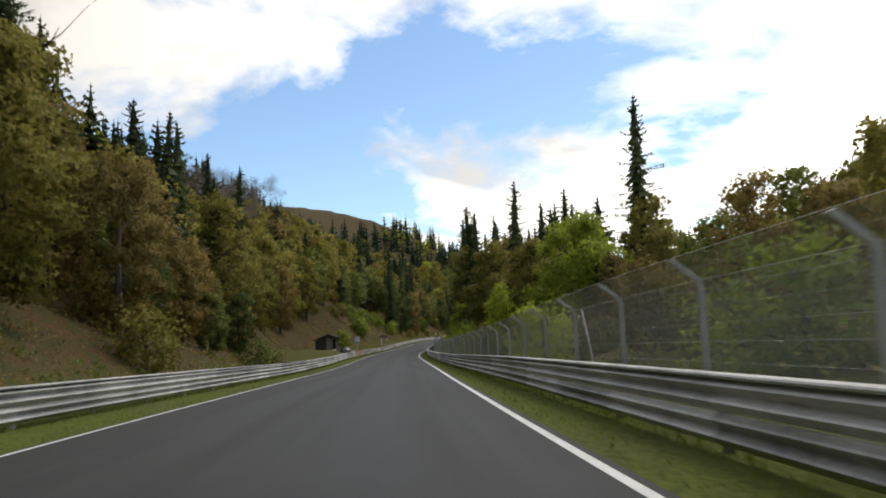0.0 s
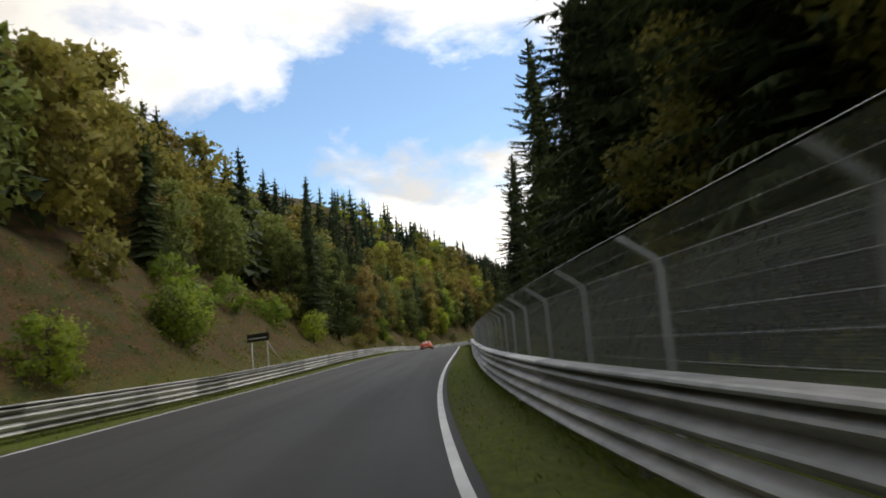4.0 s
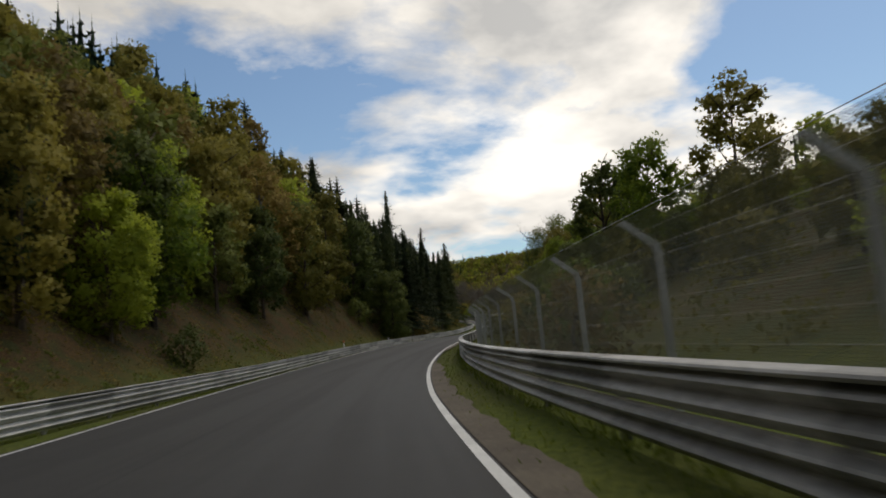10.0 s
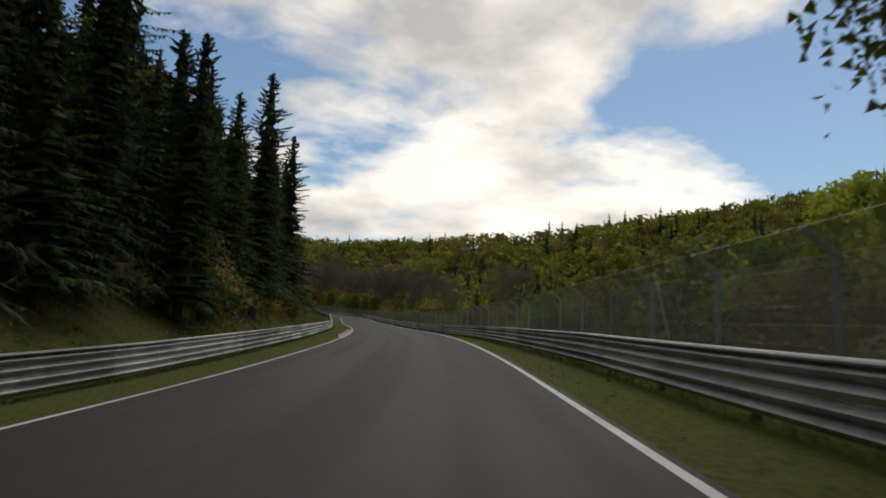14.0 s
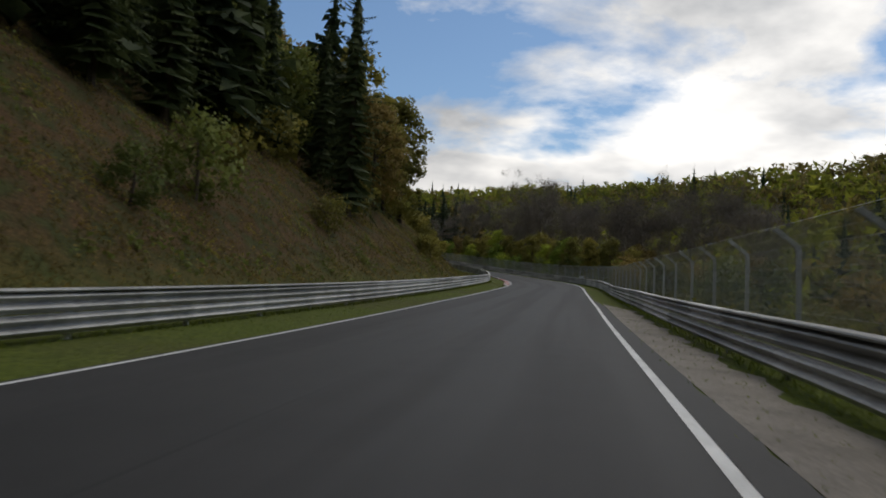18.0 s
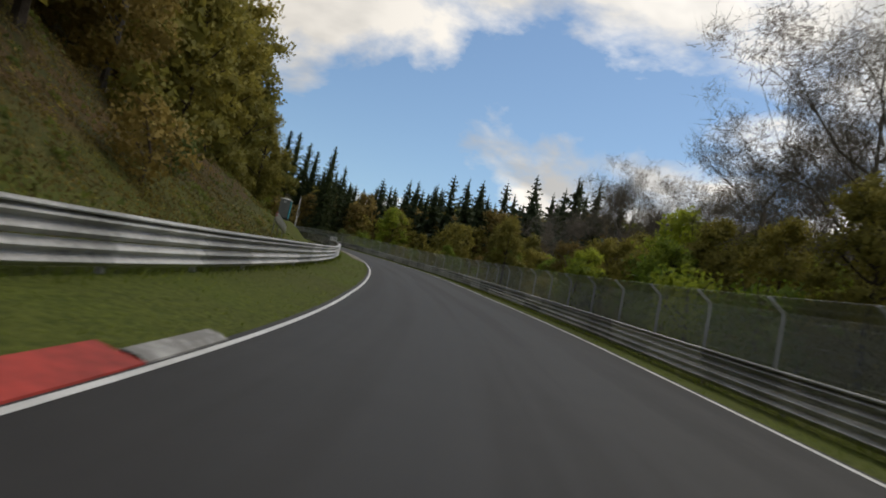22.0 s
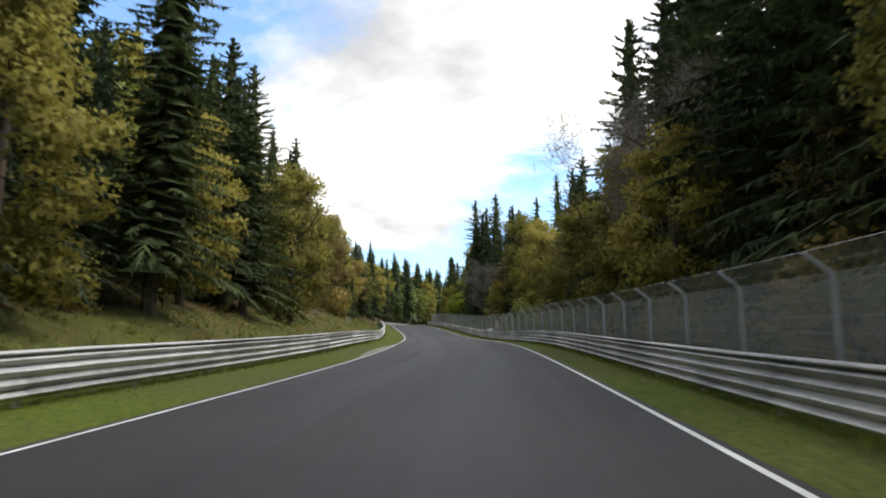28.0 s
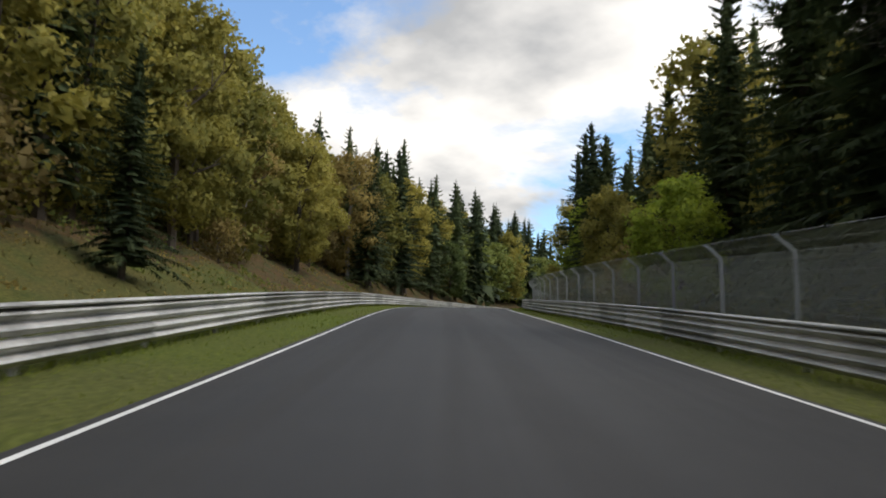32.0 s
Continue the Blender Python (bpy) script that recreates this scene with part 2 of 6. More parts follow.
def road_surface():
    """Asphalt with fine grain, smoother wheel tracks, streaks that run along the road, sealed cracks and rubber marks; u is metres across, v metres along."""
    m = bpy.data.materials.new("road_asphalt")
    m.use_nodes = True
    n, l = m.node_tree.nodes, m.node_tree.links
    p = n["Principled BSDF"]
    uv = n.new("ShaderNodeUVMap")
    tc = n.new("ShaderNodeTexCoord")

    def noise_(scale, stretch=None, detail=4):
        a = n.new("ShaderNodeTexNoise"); a.inputs["Scale"].default_value = scale; a.inputs["Detail"].default_value = detail
        if stretch:
            q = n.new("ShaderNodeMapping"); q.inputs["Scale"].default_value = stretch
            l.new(uv.outputs[0], q.inputs["Vector"]); l.new(q.outputs[0], a.inputs["Vector"])
        else:
            l.new(tc.outputs["Object"], a.inputs["Vector"])
        return a.outputs[0]

    def calc(op, a, b):
        q = n.new("ShaderNodeMath"); q.operation = op
        for k, x in enumerate((a, b)):
            if isinstance(x, (int, float)):
                q.inputs[k].default_value = x
            else:
                l.new(x, q.inputs[k])
        return q.outputs[0]

    def span(src, a, b, lo, hi):
        q = n.new("ShaderNodeMapRange"); q.interpolation_type = "SMOOTHSTEP"
        for k, x in zip(("From Min", "From Max", "To Min", "To Max"), (a, b, lo, hi)):
            q.inputs[k].default_value = x
        l.new(src, q.inputs["Value"])
        return q.outputs[0]
    grain, mid, big = noise_(55), noise_(1.1), noise_(.09)
    streak, thin = noise_(1.0, (1.4, .035, 1)), noise_(1.0, (5.5, .06, 1), 3)
    sp = n.new("ShaderNodeSeparateXYZ"); l.new(uv.outputs[0], sp.inputs[0])
    wander = calc("MULTIPLY", calc("SUBTRACT", noise_(1.0, (.0, .05, 1), 2), .5), 1.6)
    across = calc("ABSOLUTE", calc("SUBTRACT", calc("ABSOLUTE", calc("ADD", sp.outputs["X"], wander), 0), 1.35), 0)
    track = span(across, .15, .75, 1.0, 0.0)
    bright = calc("ADD", calc("MULTIPLY", grain, .42), calc("MULTIPLY", mid, .30))
    bright = calc("ADD", bright, calc("MULTIPLY", big, .35))
    bright = calc("ADD", bright, calc("MULTIPLY", streak, .34))
    bright = calc("ADD", bright, calc("MULTIPLY", thin, .10))
    bright = calc("SUBTRACT", bright, calc("MULTIPLY", track, .05))
    # a sealed seam near the middle and dark rubber lines where cars brake
    seam = calc("MULTIPLY", span(calc("ABSOLUTE", calc("ADD", calc("ADD", sp.outputs["X"], .25), calc("MULTIPLY", wander, .12)), 0), .012, .035, 1, 0), span(noise_(1.0, (.0, .02, 1), 1), .47, .56, 0, 1))
    rub = calc("MULTIPLY", span(calc("ABSOLUTE", calc("SUBTRACT", calc("ABSOLUTE", calc("SUBTRACT", calc("ADD", sp.outputs["X"], calc("MULTIPLY", wander, 1.5)), .4), 0), .78), 0), .05, .14, 1, 0), span(noise_(1.0, (.0, .012, 1), 2), .52, .62, 0, 1))
    ramp = n.new("ShaderNodeValToRGB")
    ramp.color_ramp.elements[0].position, ramp.color_ramp.elements[1].position = 0.52, 1.0
    ramp.color_ramp.elements[0].color, ramp.color_ramp.elements[1].color = (0.0150, 0.0148, 0.0146, 1), (0.0330, 0.0320, 0.0312, 1)
    l.new(bright, ramp.inputs[0])
    dark = n.new("ShaderNodeMix"); dark.data_type = "RGBA"
    l.new(calc("MULTIPLY", calc("MAXIMUM", seam, calc("MULTIPLY", rub, .6)), .75), dark.inputs["Factor"])
    l.new(ramp.outputs[0], dark.inputs["A"]); dark.inputs["B"].default_value = (0.010, 0.010, 0.010, 1)
    l.new(dark.outputs["Result"], p.inputs["Base Color"])
    l.new(span(calc("ADD", calc("MULTIPLY", streak, .7), calc("MULTIPLY", track, -.18)), .2, .5, .68, .78), p.inputs["Roughness"])
    p.inputs["Specular IOR Level"].default_value = 0.4
    b = n.new("ShaderNodeBump"); b.inputs["Strength"].default_value = 0.35; b.inputs["Distance"].default_value = 0.008
    l.new(grain, b.inputs["Height"]); l.new(b.outputs[0], p.inputs["Normal"])
    return m


ROAD = road_surface()
LINE_PAINT = surface("line_paint", (0.50, 0.50, 0.48), (0.80, 0.80, 0.78), 1.2, 25, 0.6, bump=0.15)
STEEL = surface("galvanised_steel", (0.24, 0.24, 0.23), (0.57, 0.565, 0.55), 0.8, 9, 0.55, 0.15, 0.1, "object")
STEEL_POST = surface("post_steel", (0.30, 0.30, 0.29), (0.52, 0.52, 0.51), 1.5, 20, 0.55, 0.25, 0.1, "object")
BARK = surface("bark", (0.055, 0.042, 0.032), (0.14, 0.11, 0.085), 1.5, 12, 0.95, bump=0.6, per="object", gloss=0.2)
BARK_PALE = surface("pale_bark", (0.085, 0.076, 0.066), (0.21, 0.19, 0.165), 1.5, 9, 0.9, bump=0.4, per="object", gloss=0.2)
SPRUCE = surface("spruce_needles", (0.038, 0.055, 0.024), (0.100, 0.125, 0.045), 0.35, 5, 0.75, bump=0, per="object", gloss=0.2, through_leaf=0.28)
LEAF_GREEN = surface("fresh_leaves", (0.140, 0.210, 0.026), (0.420, 0.480, 0.055), 0.4, 4, 0.65, bump=0, per="object", gloss=0.25, through_leaf=0.55)
LEAF_OLIVE = surface("olive_leaves", (0.165, 0.160, 0.036), (0.345, 0.295, 0.062), 0.4, 4, 0.7, bump=0, per="object", gloss=0.2, through_leaf=0.42)
LEAF_RUST = surface("budding_leaves", (0.150, 0.114, 0.038), (0.330, 0.242, 0.068), 0.4, 4, 0.75, bump=0, per="object", gloss=0.2, through_leaf=0.38)
LEAF_DARK = surface("dark_leaves", (0.070, 0.098, 0.026), (0.185, 0.215, 0.050), 0.4, 4, 0.7, bump=0, per="object", gloss=0.2, through_leaf=0.4)
GRASS_BLADE = surface("grass_blades", (0.105, 0.144, 0.018), (0.235, 0.270, 0.040), 0.3, 6, 0.8, bump=0, per="island", gloss=0.2, through_leaf=0.25)
BRAMBLE = surface("bank_growth", (0.085, 0.076, 0.031), (0.221, 0.196, 0.068), 0.25, 5, 0.85, bump=0, per="island", gloss=0.15, through_leaf=0.2)
GRAVEL = surface("gravel", (0.14, 0.125, 0.105), (0.30, 0.27, 0.23), 1.0, 18, 0.95, bump=0.8, depth=0.03)
DIRT = surface("dirt_edge", (0.075, 0.060, 0.045), (0.16, 0.135, 0.10), 0.8, 14, 0.95, bump=0.6, depth=0.03)


def ground_surface():
    m = bpy.data.materials.new("ground_cover")
    m.use_nodes = True
    n, l = m.node_tree.nodes, m.node_tree.links
    p = n["Principled BSDF"]
    tc = n.new("ShaderNodeTexCoord")

    def noise_(scale, detail=5):
        a = n.new("ShaderNodeTexNoise"); a.inputs["Scale"].default_value = scale; a.inputs["Detail"].default_value = detail
        l.new(tc.outputs["Object"], a.inputs["Vector"])
        return a.outputs[0]

    def ramp_(src, c0, c1, p0=0.35, p1=0.65):
        r = n.new("ShaderNodeValToRGB")
        r.color_ramp.elements[0].position, r.color_ramp.elements[1].position = p0, p1
        r.color_ramp.elements[0].color, r.color_ramp.elements[1].color = (*c0, 1), (*c1, 1)
        l.new(src, r.inputs[0])
        return r.outputs[0]

    def mix_(f, a, b):
        x = n.new("ShaderNodeMix"); x.data_type = "RGBA"
        l.new(f, x.inputs["Factor"]); l.new(a, x.inputs["A"]); l.new(b, x.inputs["B"])
        return x.outputs["Result"]

    fine, mid, big = noise_(9), noise_(0.9), noise_(0.12)
    grass = mix_(ramp_(big, (0, 0, 0), (1, 1, 1)), ramp_(fine, (0.052, 0.075, 0.010), (0.108, 0.134, 0.018)), ramp_(fine, (0.055, 0.063, 0.015), (0.105, 0.110, 0.030)))
    earth = mix_(ramp_(mid, (0, 0, 0), (1, 1, 1), 0.42, 0.62), ramp_(fine, (0.042, 0.024, 0.012), (0.125, 0.068, 0.032)), ramp_(fine, (0.030, 0.034, 0.011), (0.070, 0.072, 0.024)))
    att = n.new("ShaderNodeAttribute"); att.attribute_name = "earth"
    edge = n.new("ShaderNodeMath"); edge.operation = "MULTIPLY_ADD"; edge.inputs[1].default_value = 0.9; edge.inputs[2].default_value = -0.45
    l.new(mid, edge.inputs[0])
    summ = n.new("ShaderNodeMath"); summ.operation = "ADD"; summ.use_clamp = True
    l.new(att.outputs["Fac"], summ.inputs[0]); l.new(edge.outputs[0], summ.inputs[1])
    col = mix_(summ.outputs[0], grass, earth)
    l.new(col, p.inputs["Base Color"])
    p.inputs["Roughness"].default_value = 0.95
    p.inputs["Specular IOR Level"].default_value = 0.15
    b = n.new("ShaderNodeBump"); b.inputs["Strength"].default_value = 0.8; b.inputs["Distance"].default_value = 0.08
    l.new(fine, b.inputs["Height"]); l.new(b.outputs[0], p.inputs["Normal"])
    return m


GROUND = ground_surface()


def net_surface():
    """Woven wire: thin wires with gaps between, from the panel's own coordinates in metres."""
    m = bpy.data.materials.new("wire_mesh")
    m.use_nodes = True
    n, l = m.node_tree.nodes, m.node_tree.links
    p = n["Principled BSDF"]
    p.inputs["Base Color"].default_value = (0.36, 0.385, 0.36, 1)
    p.inputs["Metallic"].default_value, p.inputs["Roughness"].default_value = 0.3, 0.6
    uv = n.new("ShaderNodeUVMap")
    sp = n.new("ShaderNodeSeparateXYZ"); l.new(uv.outputs[0], sp.inputs[0])
    tests = []
    for sgn in (1, -1):
        a = n.new("ShaderNodeMath"); a.operation = "MULTIPLY_ADD"; a.inputs[1].default_value = sgn
        l.new(sp.outputs["Y"], a.inputs[0]); l.new(sp.outputs["X"], a.inputs[2])
        b = n.new("ShaderNodeMath"); b.operation = "PINGPONG"; b.inputs[1].default_value = 0.03; l.new(a.outputs[0], b.inputs[0])
        c = n.new("ShaderNodeMath"); c.operation = "LESS_THAN"; c.inputs[1].default_value = 0.0070; l.new(b.outputs[0], c.inputs[0])
        tests.append(c.outputs[0])
    o = n.new("ShaderNodeMath"); o.operation = "MAXIMUM"; l.new(tests[0], o.inputs[0]); l.new(tests[1], o.inputs[1])
    tr = n.new("ShaderNodeBsdfTransparent"); mx = n.new("ShaderNodeMixShader")
    l.new(o.outputs[0], mx.inputs[0]); l.new(tr.outputs[0], mx.inputs[1]); l.new(p.outputs[0], mx.inputs[2])
    l.new(mx.outputs[0], n["Material Output"].inputs[0])
    return m


NET = net_surface()

# ---- the plan: road, verges and hills as functions of the distance along the road and the distance from its middle ----
KNOTS = np.arange(len(BEND)) * 25.0 - 25.0
SMAX = float(KNOTS[-1])
LAST = 2600.0
_S = np.arange(-200.0, LAST, 1.0)


def along(values, s):
    return np.interp(s, KNOTS, values)


_bend = np.where((_S >= -25) & (_S <= SMAX), along(BEND, _S), 0) / 1000
_climb = np.where(_S < SMAX + 200, along(CLIMB, _S), 0) / 100
_turn = np.concatenate([[0], np.cumsum((_bend[1:] + _bend[:-1]) / 2)])
_turn -= _turn[200]
_mid = (_turn[1:] + _turn[:-1]) / 2
_X = np.concatenate([[0], np.cumsum(-np.sin(_mid))]); _X -= _X[200]
_Y = np.concatenate([[0], np.cumsum(np.cos(_mid))]); _Y -= _Y[200]
_Z = np.concatenate([[0], np.cumsum((_climb[1:] + _climb[:-1]) / 2)]); _Z -= _Z[200]

# hills: where the slope begins, its steepness, how high it goes; by distance along the road
HILL_S = [-200, 40, 85, 100, 140, 160, 260, 335, 420, 480, 530, 560, 640, 690, 760, 830, 900, 1000, 1200, 2600]
L_FOOT = [8.5, 8.5, 12, 15, 15, 10, 11, 11, 11, 9.5, 9, 8.5, 8.5, 9, 10, 9, 8, 8.5, 9, 9]
L_RISE = [.62, .62, .66, .86, .96, .98, .98, .92, 1.32, .88, .95, 1.0, .95, .80, .68, .58, .54, .56, .55, .4]
L_TOP = [75, 75, 78, 80, 84, 88, 92, 86, 100, 70, 60, 52, 50, 50, 46, 46, 44, 44, 40, 30]
R_FOOT = [8] * 20
R_RISE = [.26, .24, .22, .22, .22, .2, .45, .44, .42, .05, -.22, -.25, -.2, -.12, -.08, -.02, .05, .05, .05, .05]
R_TOP = [30, 30, 30, 30, 26, 26, 26, 24, 22, 5, 9, 10, 8, 6, 5, 5, 6, 6, 6, 6]
R_FAR = [40, 40, 40, 40, 40, 40, 50, 58, 67, 75, 77, 73, 64, 58, 50, 43, 36, 32, 30, 30]


def verge(s, d):
    """Height over the road's middle line of the road, its verges and the ground up to the rails."""
    half, rl, rr = along(HALF, s), along(RAIL_L, s), along(RAIL_R, s)
    tilt = -np.tan(np.radians(along(BANK, s)))
    inside = np.clip(d, -rl, rr)
    z = tilt * inside
    z = z + np.where(d < 0, along(DROP_L, s) * np.clip((-d - half - .3) / (rl - half - .3), 0, 1), along(DROP_R, s) * np.clip((d - half - .3) / (rr - half - .3), 0, 1))
    return z


def hill(s, d):
    s = np.asarray(s, float); d = np.asarray(d, float)
    a = np.maximum(-d - np.interp(s, HILL_S, L_FOOT), 0)
    top, k = np.interp(s, HILL_S, L_TOP), np.interp(s, HILL_S, L_RISE)
    soft = a * a / (a + 1.5)
    left = top * (1 - np.exp(-k * soft / top))
    b = np.maximum(d - np.interp(s, HILL_S, R_FOOT), 0)
    topr, kr = np.interp(s, HILL_S, R_TOP), np.interp(s, HILL_S, R_RISE)
    softr = b * b / (b + 2.0)
    right = np.sign(kr) * topr * (1 - np.exp(-np.abs(kr) * softr / topr))
    f = np.clip((b - 38) / 185, 0, 1)
    right = right + np.interp(s, HILL_S, R_FAR) * f * f * (3 - 2 * f)
    return np.where(d < 0, left, right)


def rough_(x, y):
    return (np.sin(x * .31 + y * .17) + np.sin(x * .13 - y * .41 + 1.3) + .6 * np.sin(x * .83 + y * .71 + 2.1) + .5 * np.sin(-x * 1.1 + y * .93)) * .5


def place(s, d, h=0.0):
    """World point at s along the road, d to its right, h over the ground there (arrays or numbers)."""
    s = np.asarray(s, float); d = np.asarray(d, float)
    t = np.interp(s, _S, _turn)
    x, y = np.interp(s, _S, _X) + np.cos(t) * d, np.interp(s, _S, _Y) + np.sin(t) * d
    away = np.maximum(np.abs(d) - 8.0, 0)
    z = np.interp(s, _S, _Z) + verge(s, d) + hill(s, d) + rough_(x, y) * np.minimum(away * .06, .55) + h
    return np.stack(np.broadcast_arrays(x, y, z), -1)


def heading(s):
    return float(np.interp(s, _S, _turn))


def at(s, d, h=0.0, spin=0.0, scale=1.0):
    """Pose of a thing that stands at s, d, turned with the road (spin in degrees, to the left)."""
    v = place(s, d, h)
    return Matrix.Translation(v) @ Matrix.Rotation(heading(s) + radians(spin), 4, "Z") @ Matrix.Scale(scale, 4)


def mesh_of(name, verts, faces, material=None, smooth=False):
    me = bpy.data.meshes.new(name)
    me.from_pydata([tuple(map(float, v)) for v in verts], [], [tuple(map(int, f)) for f in faces])
    if material:
        me.materials.append(material)
    if smooth:
        me.shade_smooth()
    return me


def facing(v, n):
    """Turns each triangle of v (3 corners a triangle) to the side of its normal n."""
    t = v.reshape(-1, 3, 3).copy()
    flip = (np.cross(t[:, 1] - t[:, 0], t[:, 2] - t[:, 0]) * n).sum(1) < 0
    t[flip] = t[flip][:, ::-1]
    return t.reshape(-1, 3)


def unit(a):
    return a / np.maximum(np.linalg.norm(a, axis=-1, keepdims=True), 1e-6)


def quick_mesh(name, verts, loops, size, material, normals=None):
    """A mesh of many faces with the same number of corners, from arrays; normals: one a face, for the soft shading of foliage."""
    me = bpy.data.meshes.new(name)
    verts = np.asarray(verts, np.float32); loops = np.asarray(loops, np.int32).ravel()
    n = len(loops) // size
    me.vertices.add(len(verts)); me.vertices.foreach_set("co", verts.ravel())
    me.loops.add(len(loops)); me.loops.foreach_set("vertex_index", loops)
    me.polygons.add(n); me.polygons.foreach_set("loop_start", np.arange(n, dtype=np.int32) * size)
    me.update(calc_edges=True); me.validate()
    me.materials.append(material)
    if normals is not None:
        me.normals_split_custom_set_from_vertices(np.repeat(normals, size, 0).astype(np.float32))
    return me


def child(name, me, parent, label=""):
    ob = new(name, me)
    ob.parent = parent
    if label:
        ob["label"] = label
    return ob


def part(name, bm, material, parent, label="", smooth=False):
    """Links a bmesh as one mesh object under a thing or under a part."""
    me = bpy.data.meshes.new(name)
    bm.to_mesh(me); bm.free()
    me.materials.append(material)
    if smooth:
        me.shade_smooth()
    return child(name, me, parent, label)


def ribbon(name, s0, s1, d_of, material, step=1.0, lift=0.0, label="", category=""):
    """A strip that follows the road between the offsets d_of(s) = (left .. right)."""
    s = np.arange(s0, s1 + step * .5, step)
    cols = np.array(d_of(s))
    v = np.concatenate([place(s, c, lift) for c in cols])
    n, k = len(s), len(cols)
    i, j = np.meshgrid(np.arange(n - 1), np.arange(k - 1), indexing="ij")
    a = (j * n + i).ravel()
    f = np.stack([a, a + n, a + n + 1, a + 1], 1)
    me = quick_mesh(name, v, f, 4, material)
    uv = me.uv_layers.new(name="metres")
    flat_ = np.stack([np.concatenate(cols), np.tile(s, k)], 1)
    uv.data.foreach_set("uv", flat_[f.ravel()].astype(np.float32).ravel())
    return tagged(new(name, me), label, category, kind="structure")


# ---- ground, road, lines ----
def nearest(px, py):
    """Distance along the road and signed distance from it, for any points of the plan."""
    cs = np.arange(-200, LAST - 2, 5.0)
    cx, cy = np.interp(cs, _S, _X), np.interp(cs, _S, _Y)
    sn = np.empty(len(px)); dn = np.empty(len(px))
    for q in range(0, len(px), 2000):
        x, y = px[q:q + 2000], py[q:q + 2000]
        w = (x[:, None] - cx) ** 2 + (y[:, None] - cy) ** 2
        m = w.argmin(1)
        t = np.interp(cs[m], _S, _turn)
        side = (x - cx[m]) * np.cos(t) + (y - cy[m]) * np.sin(t)
        fwd = -(x - cx[m]) * np.sin(t) + (y - cy[m]) * np.cos(t)
        sn[q:q + 2000], dn[q:q + 2000] = cs[m] + np.clip(fwd, -3, 3), np.sign(side) * np.sqrt(w.min(1))
    return sn, dn


def land(sn, dn):
    return np.interp(sn, _S, _Z) + verge(sn, dn) + hill(sn, dn)


def build_ground():
    # near strip that follows the road
    s = np.arange(-120, 1250, 2.5)
    offs = np.concatenate([-np.arange(60, 28, -4.0), -np.arange(28, 9, -1.25), -np.arange(9, 0.5, -1.0), [0], np.arange(1, 9, 1.0), np.arange(9, 26, 1.7), np.arange(26, 60, 4.0)])
    SS, DD = np.meshgrid(s, offs, indexing="ij")
    near = place(SS, DD).reshape(-1, 3)
    near[:, 2] -= np.where(np.abs(DD.ravel()) < along(HALF, SS.ravel()) + .3, .12, 0)
    n, k = SS.shape
    i, j = np.meshgrid(np.arange(n - 1), np.arange(k - 1), indexing="ij")
    a = (i * k + j).ravel()
    f1 = np.stack([a, a + 1, a + k + 1, a + k], 1)
    # the land round it, out to the horizon
    gx = np.concatenate([-np.geomspace(4200, 340, 14), np.arange(-330, 480, 9.0), np.geomspace(490, 4200, 14)])
    gy = np.concatenate([-np.geomspace(4200, 150, 12), np.arange(-140, 1500, 9.0), np.geomspace(1510, 5000, 12)])
    GX, GY = np.meshgrid(gx, gy, indexing="ij")
    P = np.stack([GX.ravel(), GY.ravel()], 1)
    sn, dn = nearest(P[:, 0], P[:, 1])
    z = land(sn, dn)
    z -= np.clip((64 - np.abs(dn)) * .4, 0, 5)
    far = np.stack([P[:, 0], P[:, 1], z], 1)
    n2, k2 = GX.shape
    i, j = np.meshgrid(np.arange(n2 - 1), np.arange(k2 - 1), indexing="ij")
    a = (i * k2 + j).ravel() + len(near)
    f2 = np.stack([a, a + k2, a + k2 + 1, a + 1], 1)
    me = quick_mesh("ground", np.concatenate([near, far]), np.concatenate([f1, f2]), 4, GROUND)
    d_all = np.concatenate([DD.ravel(), dn]); s_all = np.concatenate([SS.ravel(), sn])
    foot = np.interp(s_all, HILL_S, L_FOOT)
    earth = np.where(d_all < 0, np.clip((-d_all - foot + .5) / 3.5, 0, 1), np.clip((d_all - 8) / 6, 0, .75))
    earth = np.where((d_all < 0) & (s_all > 180) & (s_all < 430), np.clip((-d_all - foot - .6) / 2.0, 0, 1), earth)
    earth = earth * np.where((s_all > 640) & (s_all < 1000) & (d_all > -14) & (d_all < 0), .45, 1)
    at_ = me.attributes.new("earth", "FLOAT", "POINT")
    at_.data.foreach_set("value", earth.astype(np.float32))
    me.shade_smooth()
    tagged(new("ground", me), "grassy verges rising into wooded earthy hillsides", "ground", kind="structure")


build_ground()
ribbon("road", -100, 1240, lambda s: [along(HALF, s) * q for q in (-1.045, -.7, -.35, 0, .35, .7, 1.045)], ROAD, 2.0, 0.0, "smooth dark grey asphalt race track", "road")
line_half = lambda s: np.interp(s, [600, 760], [.062, .045])
ribbon("edge_line", -100, 1240, lambda s: [-along(HALF, s) - line_half(s) * .85, -along(HALF, s) + line_half(s) * .85], LINE_PAINT, 1.0, 0.005, "thin white painted edge line", "road marking")
ribbon("edge_line", -100, 1240, lambda s: [along(HALF, s) - line_half(s), along(HALF, s) + line_half(s)], LINE_PAINT, 1.0, 0.005, "thin white painted edge line", "road marking")


# ---- guard rails ----
# two rounded waves, in fine facets
BEAM = [(-.178 + .356 * i / 16, .055 * (1 - math.cos(math.pi * i / 4))) for i in range(17)]


